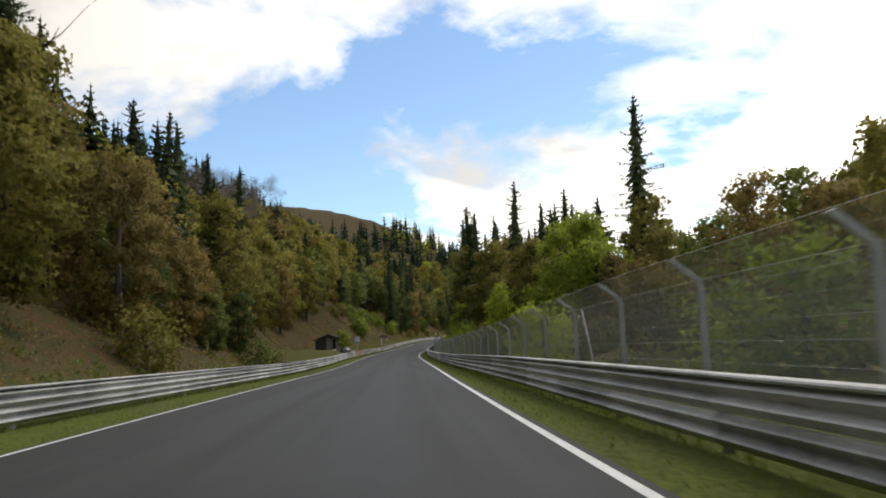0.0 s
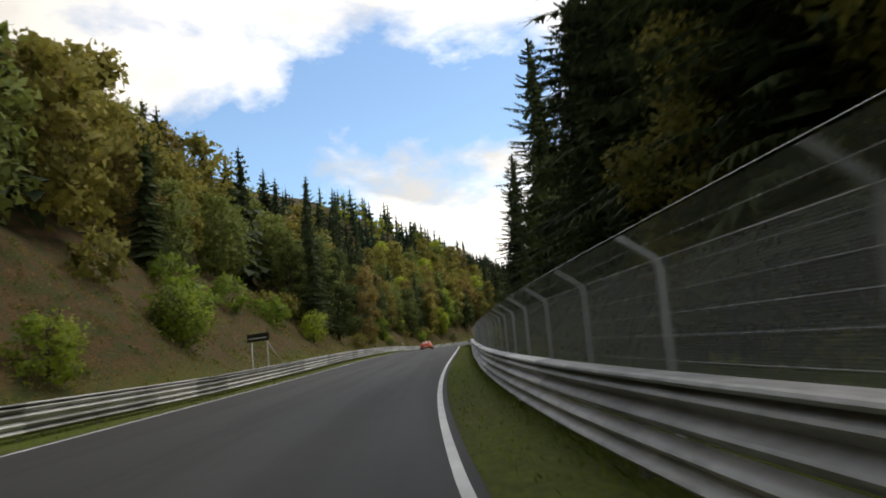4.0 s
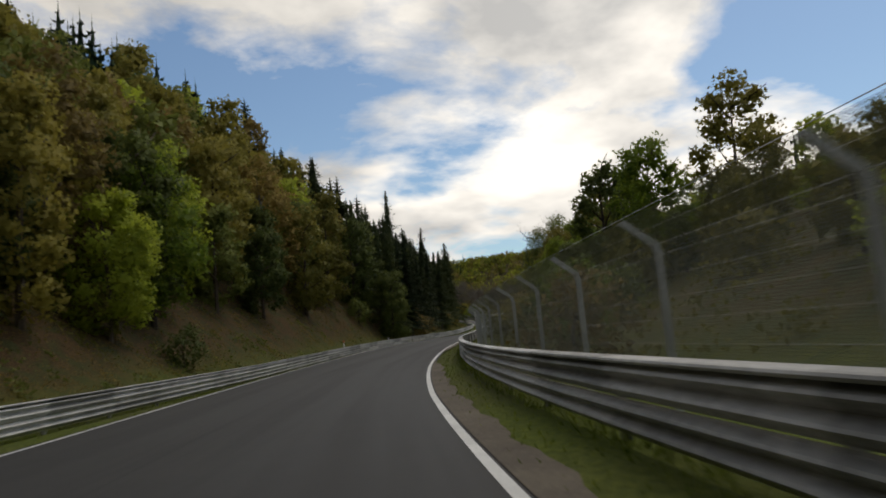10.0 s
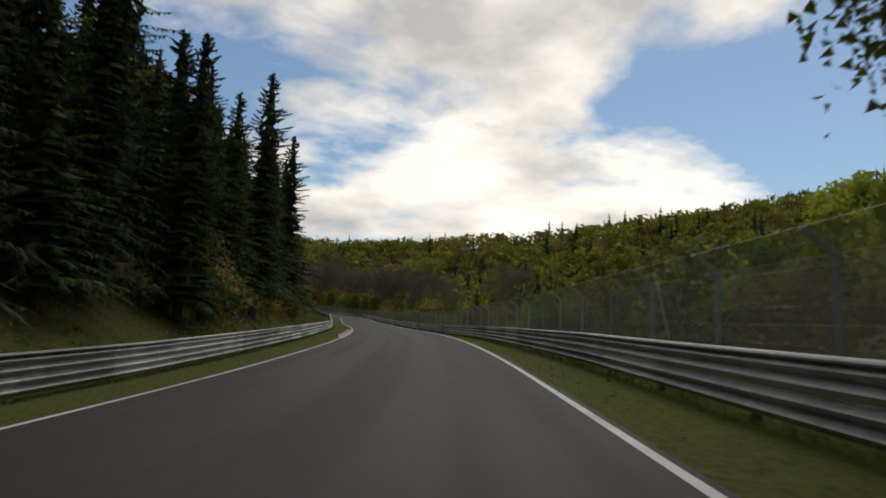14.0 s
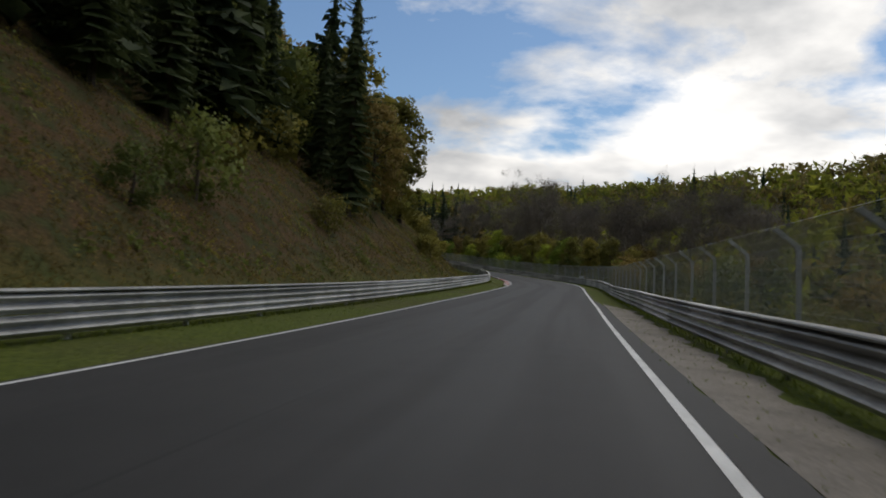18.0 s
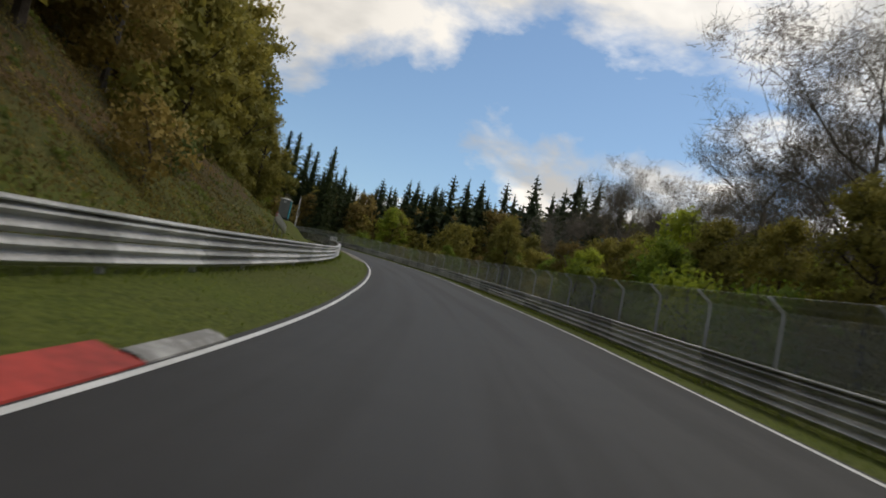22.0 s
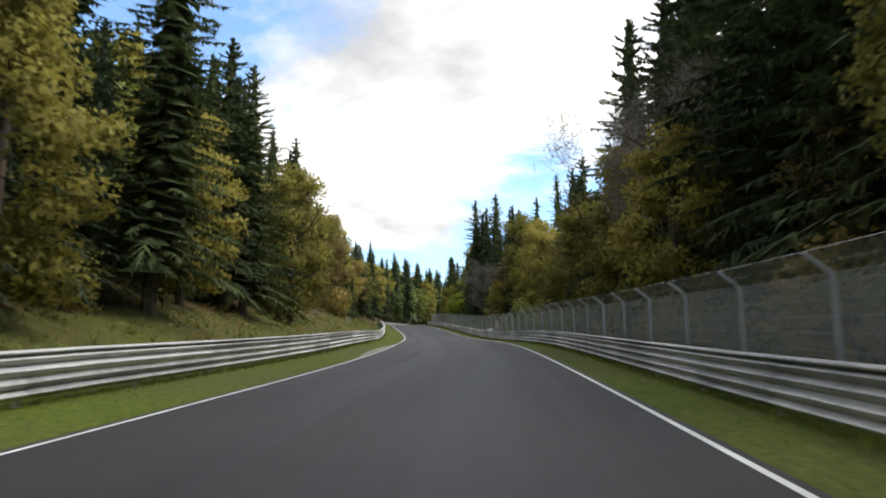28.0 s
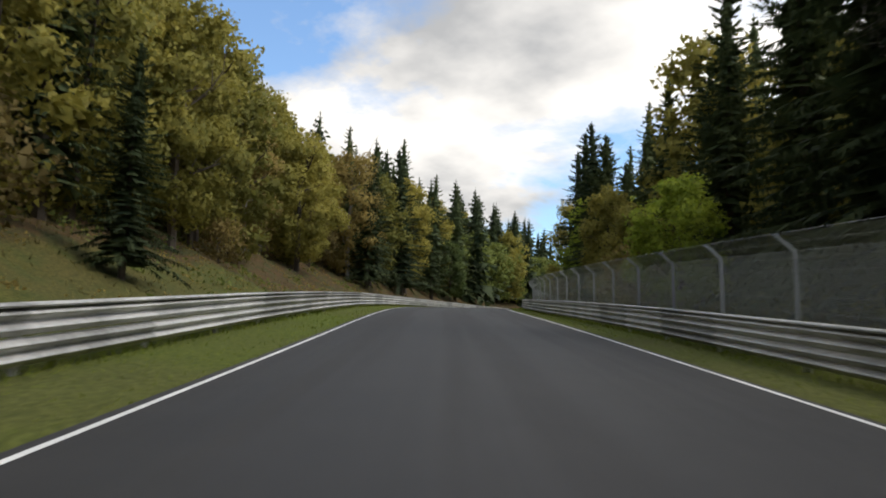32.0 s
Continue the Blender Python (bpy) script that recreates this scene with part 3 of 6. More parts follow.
def beam_mesh(side, s0, s1, z0, cap):
    """One steel panel with two waves; side is -1 or 1; the waves bulge towards the road."""
    s = np.array([s0, (s0 + s1) / 2, s1])
    rail = along(RAIL_L if side < 0 else RAIL_R, s)
    ring = [(h, o) for h, o in BEAM]
    if cap:
        ring = ring + [(.170, .06), (.172, .112), (.196, .124), (.216, .112), (.224, .085), (.224, -.11)]
    v = []
    for h, o in ring:
        v.append(place(s, side * (rail - o), z0 + h))
    v = np.concatenate(v)
    k = 3
    f = []
    for q in range(len(ring) - 1):
        for i in range(k - 1):
            f.append((q * k + i, q * k + i + 1, (q + 1) * k + i + 1, (q + 1) * k + i) if side > 0 else (q * k + i, (q + 1) * k + i, (q + 1) * k + i + 1, q * k + i + 1))
    return v, f


def post_mesh(name, w, h, material):
    bm = bmesh.new()
    # a C-section post
    prof = [(-w, -w * .7), (w, -w * .7), (w, -w * .45), (-w * .75, -w * .45), (-w * .75, w * .45), (w, w * .45), (w, w * .7), (-w, w * .7)]
    lo = [bm.verts.new((x, y, -.6)) for x, y in prof]
    hi = [bm.verts.new((x, y, h)) for x, y in prof]
    for i in range(8):
        bm.faces.new((lo[i], lo[(i + 1) % 8], hi[(i + 1) % 8], hi[i]))
    bm.faces.new(hi)
    me = bpy.data.meshes.new(name); bm.to_mesh(me); bm.free(); me.materials.append(material)
    return me


RAIL_POST = post_mesh("post", .06, RAIL_TOP - .12, STEEL_POST)
Z_UP, Z_LOW = RAIL_TOP - .220, RAIL_TOP - .220 - .370


def guard_rail(side, s0, s1, skip=()):
    root = new("guard_rail")
    m0 = at(s0, side * float(along(RAIL_L if side < 0 else RAIL_R, s0)))
    root.matrix_world = m0
    inv = m0.inverted()
    inv_np = np.array(inv)
    for s in np.arange(s0, s1 - .1, 4.0):
        for z0, cap in ((Z_UP, True), (Z_LOW, False)):
            v, f = beam_mesh(side, s, s + 4.02, z0, cap)
            v = v @ inv_np[:3, :3].T + inv_np[:3, 3]
            child("beam", mesh_of("beam", v, f, STEEL), root)
        o = child("post", RAIL_POST, root)
        o.matrix_local = inv @ at(s + .05, side * (float(along(RAIL_L if side < 0 else RAIL_R, s)) + .10), 0, 90 if side < 0 else -90)
    tagged(root, "weathered galvanised steel guard rail with two beams beside the track", "guard rail", "guard rails along the track")


for s0 in range(-60, 1160, 40):
    guard_rail(-1, s0, s0 + 40)
    guard_rail(1, s0, s0 + 40)


# ---- catch fence behind the right-hand rail ----
FENCE_D, BEND_H, TIP_H, TIP_IN = 1.0, 2.08, 2.38, .42
POSTS = [float(4 * k + np.interp(4 * k, [94, 126, 253, 345, 638, 735, 815, 848, 938], [2.6, 1.7, 1.1, .7, -2.1, -.6, -.5, .1, 2.2])) for k in range(-15, 291)]


def tube(bm, pts, r, n=6):
    """A tube through points, as thick as r (a number or one a point)."""
    pts = [Vector(p) for p in pts]
    rs = r if isinstance(r, (list, tuple)) else [r] * len(pts)
    rings = []
    for i, p in enumerate(pts):
        d = (pts[min(i + 1, len(pts) - 1)] - pts[max(i - 1, 0)]).normalized()
        u = d.orthogonal().normalized() if i == 0 else (u_last - d * u_last.dot(d)).normalized()
        u_last = u
        w = d.cross(u)
        rings.append([bm.verts.new(p + (u * math.cos(a) + w * math.sin(a)) * rs[i]) for a in [2 * math.pi * q / n for q in range(n)]])
    for a, b in zip(rings, rings[1:]):
        for q in range(n):
            bm.faces.new((a[q], a[(q + 1) % n], b[(q + 1) % n], b[q]))
    bm.faces.new(rings[-1])
    return rings


def fence_post_mesh():
    bm = bmesh.new()
    w, t = .042, .032
    path = [(0, -.5), (0, BEND_H - .12), (-.03, BEND_H), (-TIP_IN, TIP_H)]
    rings = []
    for x, z in path:
        rings.append([bm.verts.new((x + a, b, z + (.04 if a > 0 and z > 1 else 0))) for a, b in ((-w, -t), (w, -t), (w, t), (-w, t))])
    for a, b in zip(rings, rings[1:]):
        for q in range(4):
            bm.faces.new((a[q], a[(q + 1) % 4], b[(q + 1) % 4], b[q]))
    bm.faces.new(rings[-1])
    me = bpy.data.meshes.new("post"); bm.to_mesh(me); bm.free(); me.materials.append(STEEL_POST)
    return me


FENCE_POST = fence_post_mesh()


def fence_tall(s):
    """How much taller or lower the fence is than its usual height, by distance along the road."""
    return np.interp(s, [12, 32, 150, 190, 850, 900], [1.0, .92, .91, 1.0, 1.0, 1.08])


def catch_fence(stops):
    s0 = stops[0]
    root = new("catch_fence")
    rd_ = lambda s: along(RAIL_R, s) + FENCE_D
    m0 = at(s0, float(rd_(s0)))
    root.matrix_world = m0
    inv = m0.inverted(); inv_np = np.array(inv)
    loc = lambda v: v @ inv_np[:3, :3].T + inv_np[:3, 3]
    for s, s_next in zip(stops, stops[1:]):
        o = child("post", FENCE_POST, root)
        o.matrix_local = inv @ at(s, float(rd_(s)), 0, random.uniform(-2, 2)) @ Matrix.Rotation(radians(random.uniform(-1.2, 1.2)), 4, "X") @ Matrix.Diagonal((1, 1, float(fence_tall(s)), 1))
        q = np.array([s, (s + s_next) / 2, s_next])
        rows = [(0, .25), (0, 1.2), (0, BEND_H), (-TIP_IN, TIP_H)]
        v = loc(np.concatenate([place(q, rd_(q) - .06 + x, z * fence_tall(q)) for x, z in rows]))
        f = []
        for r in range(3):
            for i in range(2):
                f.append((r * 3 + i, r * 3 + i + 1, r * 3 + i + 4, r * 3 + i + 3))
        me = mesh_of("wire_mesh", v, f, NET)
        uv = me.uv_layers.new(name="metres")
        hs = [.25, 1.2, BEND_H, BEND_H + .57]
        for li, vi in enumerate([c for face in f for c in face]):
            uv.data[li].uv = (q[vi % 3] - s0, hs[vi // 3])
        o = child("wire_mesh", me, root); o.visible_shadow = False
    # strained wires, each the length of the stretch
    q = np.linspace(stops[0], stops[-1], 2 * len(stops) - 1)
    for x, z in [(-.07, .92), (-.07, 1.2), (-.07, 1.45), (-.07, 1.7), (-.07, 1.95), (-.08, BEND_H), (-.08 - TIP_IN * .5, (BEND_H + TIP_H) / 2), (-.07 - TIP_IN, TIP_H + .02)]:
        r = .0042 if z > TIP_H or z == BEND_H else .0022
        v = np.concatenate([place(q, rd_(q) + x + du, z * fence_tall(q) + dz) for du, dz in ((-r, 0), (r, 0), (0, r * 1.6))])
        k = len(q)
        f = [(e * k + i, g * k + i, g * k + i + 1, e * k + i + 1) for e, g in ((0, 1), (1, 2), (2, 0)) for i in range(k - 1)]
        child("wire", mesh_of("wire", loc(v), f, STEEL_POST), root)
    tagged(root, "tall steel catch fence with cranked posts and wire mesh", "fence", "catch fence along the track")


for i in range(0, len(POSTS) - 1, 10):
    catch_fence(POSTS[i:i + 11])



# ---- trees ----
def spruce_meshes(seed, height, spread, whorls, arms, sprays):
    """Trunk and crown of a spruce: whorls of drooping arms set with side twigs and hung with small curtains of needles."""
    r = random.Random(seed)
    bm = bmesh.new()
    tube(bm, [(0, 0, -.6), (0, 0, height * .3), (r.uniform(-.1, .1), 0, height * .97)], [height * .014 + .05, height * .011 + .03, .02], 6)
    trunk = bpy.data.meshes.new("trunk"); bm.to_mesh(trunk); bm.free(); trunk.materials.append(BARK)
    v, f = [], []

    def tri(a, b, c):
        n = len(v); v.extend((a, b, c)); f.append((n, n + 1, n + 2))
    base = height * r.uniform(.05, .11)
    fine = sprays >= 8
    for w in range(whorls):
        u = w / (whorls - 1)
        u = 1 - (1 - u) ** 1.15
        z = base + (height - base) * u
        reach = 1.32 * spread * (1 - u) ** .74 * r.uniform(.78, 1.14) + .22
        turn = r.uniform(0, 6.28)
        gap = (height - base) / whorls
        for k in range(6):
            a = turn + 1.047 * k + r.uniform(-.3, .3)
            q = reach * r.uniform(.30, .52)
            tri(Vector((0, 0, z + gap * .8)), Vector((math.cos(a - .5) * q, math.sin(a - .5) * q, z - gap * r.uniform(.5, 1.2))), Vector((math.cos(a + .5) * q, math.sin(a + .5) * q, z - gap * r.uniform(.5, 1.2))))
        for k in range(max(4, int(arms * (1 - .45 * u)))):
            a = turn + 6.283 * k / arms + r.uniform(-.3, .3)
            L = reach * r.uniform(.62, 1.12)
            ca, sa = math.cos(a), math.sin(a)
            droop = (.36 - .62 * u) * r.uniform(.6, 1.4)

            def on(q, side, dz):
                rad = L * q
                return Vector((ca * rad - sa * side, sa * rad + ca * side, z - droop * L * q * q + .10 * L * q + dz))
            if fine:
                for m in range(sprays):
                    q0 = .12 + .86 * (m + r.uniform(-.3, .3)) / sprays
                    ww = L * .13 * (1.1 - .8 * q0) * r.uniform(.6, 1.4) + .09
                    b = .038 + .013 * L
                    for sd in (-1, 1):
                        tri(on(q0 - b / L, 0, .02), on(q0 + b / L, 0, .01), on(min(q0 + r.uniform(.10, .22), 1.08), sd * ww, -ww * r.uniform(.05, .55)))
                    tri(on(q0 - b * 1.3 / L, r.uniform(-.1, .1), .0), on(q0 + b * 1.3 / L, r.uniform(-.1, .1), .0), on(q0 + r.uniform(-.03, .03), r.uniform(-.08, .08), -r.uniform(.14, .38) * (1.15 - .6 * u)))
            else:
                wide = L * (.26 if sprays > 2 else .5)
                fan = (.16, .3) if sprays > 2 else (.35, .6)
                for m in range(sprays):
                    q0 = m / sprays * .92
                    q1 = q0 + 1.15 / sprays
                    for sd in (-1, 1):
                        ww = wide * (1 - .75 * q0) * r.uniform(.55, 1.35) + .05
                        tri(on(q0, 0, .02), on(min(q1, 1.02), 0, r.uniform(-.05, .05)), on(min(q0 + r.uniform(*fan), 1.06), sd * ww, -ww * r.uniform(.25, 1.0)))
            tri(on(.82, -.06, 0), on(.82, .06, 0), on(1.10, 0, .04))
    for a in (0, 1.05, 2.09):
        tri(Vector((-.07 * math.cos(a), -.07 * math.sin(a), height * .95)), Vector((.07 * math.cos(a), .07 * math.sin(a), height * .95)), Vector((0, 0, height)))
    v = np.array([tuple(q) for q in v])
    c = v.reshape(-1, 3, 3).mean(1)
    g = np.random.default_rng(seed)
    n = unit(unit(c * [1, 1, 0]) + [0, 0, .55] + g.normal(0, .30, c.shape))
    crown = quick_mesh("crown", facing(v, n), np.arange(len(v)), 3, SPRUCE, n)
    return trunk, crown, n


def limbs(bm, r, start, aim, length, radius, level, tips, n=5, kink=.3):
    """A crooked limb and its forks; collects the ends."""
    pts, rad = [start.copy()], [radius]
    d = aim.normalized()
    k = 3
    for i in range(k):
        d = (d + Vector((r.uniform(-kink, kink), r.uniform(-kink, kink), r.uniform(-kink * .3, kink * .6)))).normalized()
        pts.append(pts[-1] + d * length / k)
        rad.append(radius * (1 - .72 * (i + 1) / k))
    tube(bm, pts, rad, n)
    tips.append(pts[-1])
    if level > 0:
        for i in range(r.randint(2, 4)):
            q = r.randint(1, k)
            out = (d + Vector((r.uniform(-1, 1), r.uniform(-1, 1), r.uniform(-.1, .8)))).normalized()
            limbs(bm, r, pts[q], out, length * r.uniform(.5, .75), rad[q] * .75 + .004, level - 1, tips, max(3, n - 1), kink)


def leafy_meshes(seed, height, spread, leaves, size, leaf, bark, low=.25, clumps=46, levels=1, hang=0.0):
    """Trunk with limbs, and a crown of many small leaf sprays gathered in clumps, with gaps."""
    r = random.Random(seed); g = np.random.default_rng(seed)
    bm = bmesh.new(); tips = []
    top = Vector((r.uniform(-.4, .4), r.uniform(-.4, .4), height * .82))
    tube(bm, [(0, 0, -.6), (r.uniform(-.15, .15), r.uniform(-.15, .15), height * .35), top], [height * .017 + .04, height * .012 + .03, .03], 6)
    for i in range(9 if height > 5 else 5):
        z = height * r.uniform(max(low, .2), .8)
        a = r.uniform(0, 6.28)
        limbs(bm, r, Vector((0, 0, z)), Vector((math.cos(a), math.sin(a), r.uniform(.3, 1.1))), spread * r.uniform(.5, .9), height * .006 + .02, levels, tips, 4)
    trunk = bpy.data.meshes.new("trunk"); bm.to_mesh(trunk); bm.free(); trunk.materials.append(bark)
    # rounded lobes round the limbs; the leaves sit on the lobes' outsides, with coarser sprays filling the inside
    cents, rads = [], []
    for i in range(clumps):
        u = ((i + .5) / clumps + g.uniform(-.04, .04)) % 1.0
        z = height * (low + .04 + (.90 - low) * u)
        wide = spread * .82 * math.sin(math.pi * min(max((z / height - low * .5 + .10) / (1.10 - low * .5), .05), .95)) ** .7
        a, q = i * 2.4 + g.uniform(-.5, .5), g.uniform(.45, 1.0)
        cents.append((math.cos(a) * wide * q, math.sin(a) * wide * q, z)); rads.append(g.uniform(.62, 1.15) * spread * (.34 if clumps > 30 else .46))
    cents, rads = np.array(cents), np.array(rads)
    share = rads ** 2 / (rads ** 2).sum()
    fill = leaves // 5
    pick = g.choice(clumps, leaves, p=share)
    p = unit(g.normal(size=(leaves, 3)))
    deep = g.uniform(.55, 1.06, leaves) ** .6
    deep[:fill] = g.uniform(.15, .62, fill)
    tuft = 1 + .13 * np.sin(p[:, 0] * 9 + pick) * np.sin(p[:, 1] * 8 + 2 * pick) + .10 * np.sin(p[:, 2] * 13 + pick)
    c = cents[pick] + p * (deep * tuft * rads[pick])[:, None] * np.array([1.0, 1.0, .78])
    if hang:
        c[:, 2] -= np.abs(g.normal(0, hang, leaves))
    a1 = unit(g.normal(size=(leaves, 3)))
    a2 = unit(np.cross(a1, g.normal(size=(leaves, 3))))
    L = size * g.uniform(.6, 1.4, leaves)[:, None]
    L[:fill] *= 1.0 if hang else 1.9
    v = np.stack([c - a1 * L, c + a1 * L * .5 - a2 * L * .75, c + a1 * L * .5 + a2 * L * .75], 1).reshape(-1, 3)
    mid = np.array([0, 0, height * (low + 1) * .42])
    n = unit(.7 * p + .8 * unit((c - mid) / [spread, spread, height * .5]) + [0, 0, .3] + g.normal(0, .25, p.shape))
    crown = quick_mesh("crown", facing(v, n), np.arange(len(v)), 3, leaf, n)
    return trunk, crown, n


def bare_meshes(seed, height, spread, bark, twigs=1400):
    r = random.Random(seed); g = np.random.default_rng(seed)
    bm = bmesh.new(); tips = []
    tube(bm, [(0, 0, -.6), (.1, 0, height * .3), (r.uniform(-.5, .5), .2, height * .75)], [height * .013 + .05, height * .009 + .04, .04], 6)
    for i in range(10):
        z = height * (.28 + .045 * i); a = i * 2.4 + r.uniform(-.4, .4)
        limbs(bm, r, Vector((0, 0, z)), Vector((math.cos(a), math.sin(a), r.uniform(.5, 1.3))), spread * r.uniform(.7, 1.0), height * .0042 + .012, 2, tips, 4, .35)
    trunk = bpy.data.meshes.new("trunk"); bm.to_mesh(trunk); bm.free(); trunk.materials.append(bark)
    tips = np.array([tuple(q) for q in tips])
    pick = tips[g.integers(0, len(tips), twigs)] + g.normal(0, .42, (twigs, 3))
    d = g.normal(size=(twigs, 3)) + np.array([0, 0, .6]); d /= np.linalg.norm(d, axis=1)[:, None]
    s_ = np.cross(d, g.normal(size=(twigs, 3))); s_ /= np.linalg.norm(s_, axis=1)[:, None]
    L = g.uniform(.5, 1.2, twigs)[:, None]
    v = np.stack([pick - s_ * .013, pick + s_ * .013, pick + d * L], 1).reshape(-1, 3)
    crown = quick_mesh("twigs", v, np.arange(len(v)), 3, bark)
    return trunk, crown


KINDS = {}


BARK_TWIG = surface("twig_bark", (0.120, 0.100, 0.076), (0.250, 0.218, 0.178), 1.5, 9, 0.9, bump=0.3, per="object", gloss=0.2)


def kind_of_tree(key, name, label, category, makers):
    KINDS[key] = (name, label, category, makers)


# the nearest trees are finer than those up the slopes
kind_of_tree("spruce", "spruce_tree", "tall dark green spruce on the hillside", "tree",
             [spruce_meshes(11, 19, 3.3, 38, 9, 14), spruce_meshes(12, 16, 3.0, 34, 9, 14), spruce_meshes(13, 22, 3.5, 42, 9, 14)])
kind_of_tree("spruce_far", "spruce_tree", "tall dark green spruce on the hillside", "tree",
             [spruce_meshes(14, 18, 3.2, 28, 7, 9), spruce_meshes(15, 21, 3.4, 31, 7, 9), spruce_meshes(18, 17, 3.5, 27, 7, 9)])
for tag, k, q, lv in (("", 3.6, .56, 1), ("_far", 1.45, .77, 0)):
    kind_of_tree("green" + tag, "leafy_tree", "broad tree in fresh light green spring leaf", "tree",
                 [leafy_meshes(21, 11, 4.2, int(3000 * k), .25 * q, LEAF_GREEN, BARK, .06, 34, lv), leafy_meshes(22, 14, 4.6, int(3200 * k), .26 * q, LEAF_GREEN, BARK, .10, 36, lv)])
    kind_of_tree("olive" + tag, "leafy_tree", "tree with thin olive-yellow spring leaves", "tree",
                 [leafy_meshes(31, 14, 4.2, int(3000 * k), .25 * q, LEAF_OLIVE, BARK, .05, 36, lv), leafy_meshes(32, 17, 4.6, int(3300 * k), .27 * q, LEAF_OLIVE, BARK, .08, 40, lv), leafy_meshes(35, 15, 4.0, int(3000 * k), .25 * q, LEAF_OLIVE, BARK, .05, 36, lv)])
    kind_of_tree("rust" + tag, "leafy_tree", "budding tree with sparse brownish leaves", "tree",
                 [leafy_meshes(41, 15, 4.2, int(2900 * k), .23 * q, LEAF_RUST, BARK_PALE, .06, 36, lv), leafy_meshes(42, 12, 3.8, int(2600 * k), .23 * q, LEAF_RUST, BARK, .05, 34, lv)])
    kind_of_tree("dark" + tag, "leafy_tree", "tree with dense dark green leaves", "tree",
                 [leafy_meshes(51, 14, 4.2, int(3000 * k), .25 * q, LEAF_DARK, BARK, .04, 36, lv), leafy_meshes(52, 11, 3.6, int(2700 * k), .25 * q, LEAF_DARK, BARK, .04, 34, lv)])
kind_of_tree("birch", "birch_tree", "tall birch with hanging twigs and small leaves", "tree",
             [leafy_meshes(61, 18, 4.0, 8500, .14, LEAF_DARK, BARK_PALE, .22, 80, 2, .8)])
kind_of_tree("bare", "bare_tree", "bare spreading tree with fine grey twigs", "tree",
             [bare_meshes(71, 17, 6.0, BARK_TWIG, 8000), bare_meshes(72, 15, 5.0, BARK_TWIG, 7000)])
kind_of_tree("bush_green", "bush", "low light green bush on the slope", "bush",
             [leafy_meshes(81, 2.6, 1.7, 1500, .085, LEAF_GREEN, BARK, .0, 18, 0), leafy_meshes(82, 3.4, 1.9, 1600, .095, LEAF_GREEN, BARK, .0, 20, 0)])
kind_of_tree("bush_olive", "bush", "low olive-brown bush on the slope", "bush",
             [leafy_meshes(83, 2.4, 1.8, 1400, .085, LEAF_OLIVE, BARK, .0, 18, 0), leafy_meshes(84, 3.2, 2.0, 1500, .095, LEAF_RUST, BARK, .0, 20, 0), leafy_meshes(85, 2.8, 1.9, 1400, .09, LEAF_DARK, BARK, .0, 18, 0)])
# plainer trees for the depth of the woods, joined into one object
PLAIN = {}
for key, src in (("spruce", spruce_meshes(16, 19, 3.3, 21, 6, 2)), ("olive", leafy_meshes(36, 15, 4.3, 1300, .31, LEAF_OLIVE, BARK, .08, 50, 0)), ("rust", leafy_meshes(46, 14, 4.1, 1200, .30, LEAF_RUST, BARK, .1, 46, 0)),
                 ("dark", leafy_meshes(56, 13, 4.1, 1300, .31, LEAF_DARK, BARK, .06, 50, 0)), ("green", leafy_meshes(26, 12, 4.2, 1300, .31, LEAF_GREEN, BARK, .1, 50, 0)), ("bush", leafy_meshes(86, 2.8, 1.9, 400, .18, LEAF_OLIVE, BARK, .0, 16, 0)), ("bushg", leafy_meshes(87, 2.8, 1.9, 400, .18, LEAF_GREEN, BARK, .0, 16, 0))):
    c = np.empty(len(src[1].vertices) * 3, np.float32); src[1].vertices.foreach_get("co", c)
    PLAIN[key] = (c.reshape(-1, 3), src[2])
THICKET = {k: [] for k in PLAIN}


def thicken(key, s, d, scale):
    a = random.uniform(0, 6.283)
    m = np.array([[math.cos(a), -math.sin(a), 0], [math.sin(a), math.cos(a), 0], [0, 0, 1]]) * scale
    THICKET[key].append((PLAIN[key][0] @ m.T + place(s, d), PLAIN[key][1] @ m.T))


COUNT = {}


def plant(key, s, d, scale=1.0, h=0.0, which=None, label=""):
    name, lab, cat, makers = KINDS[key]
    if key.startswith("spruce") and d > 0:
        d = max(d, 7.6 + 4.3 * scale)
    if key.startswith("spruce") and d < 0:
        d = min(d, -6.6 - 4.3 * scale)
    i = COUNT[key] = COUNT.get(key, 0) + 1
    trunk, crown = makers[(i * 7 + i // 3 if which is None else which) % len(makers)][:2]
    root = new(name)
    lean = Matrix.Rotation(radians(random.uniform(-3, 3)), 4, "X")
    root.matrix_world = at(s, d, h, random.uniform(0, 360), scale) @ lean
    child("trunk", trunk, root); child("crown", crown, root)
    return tagged(root, label or lab, cat)


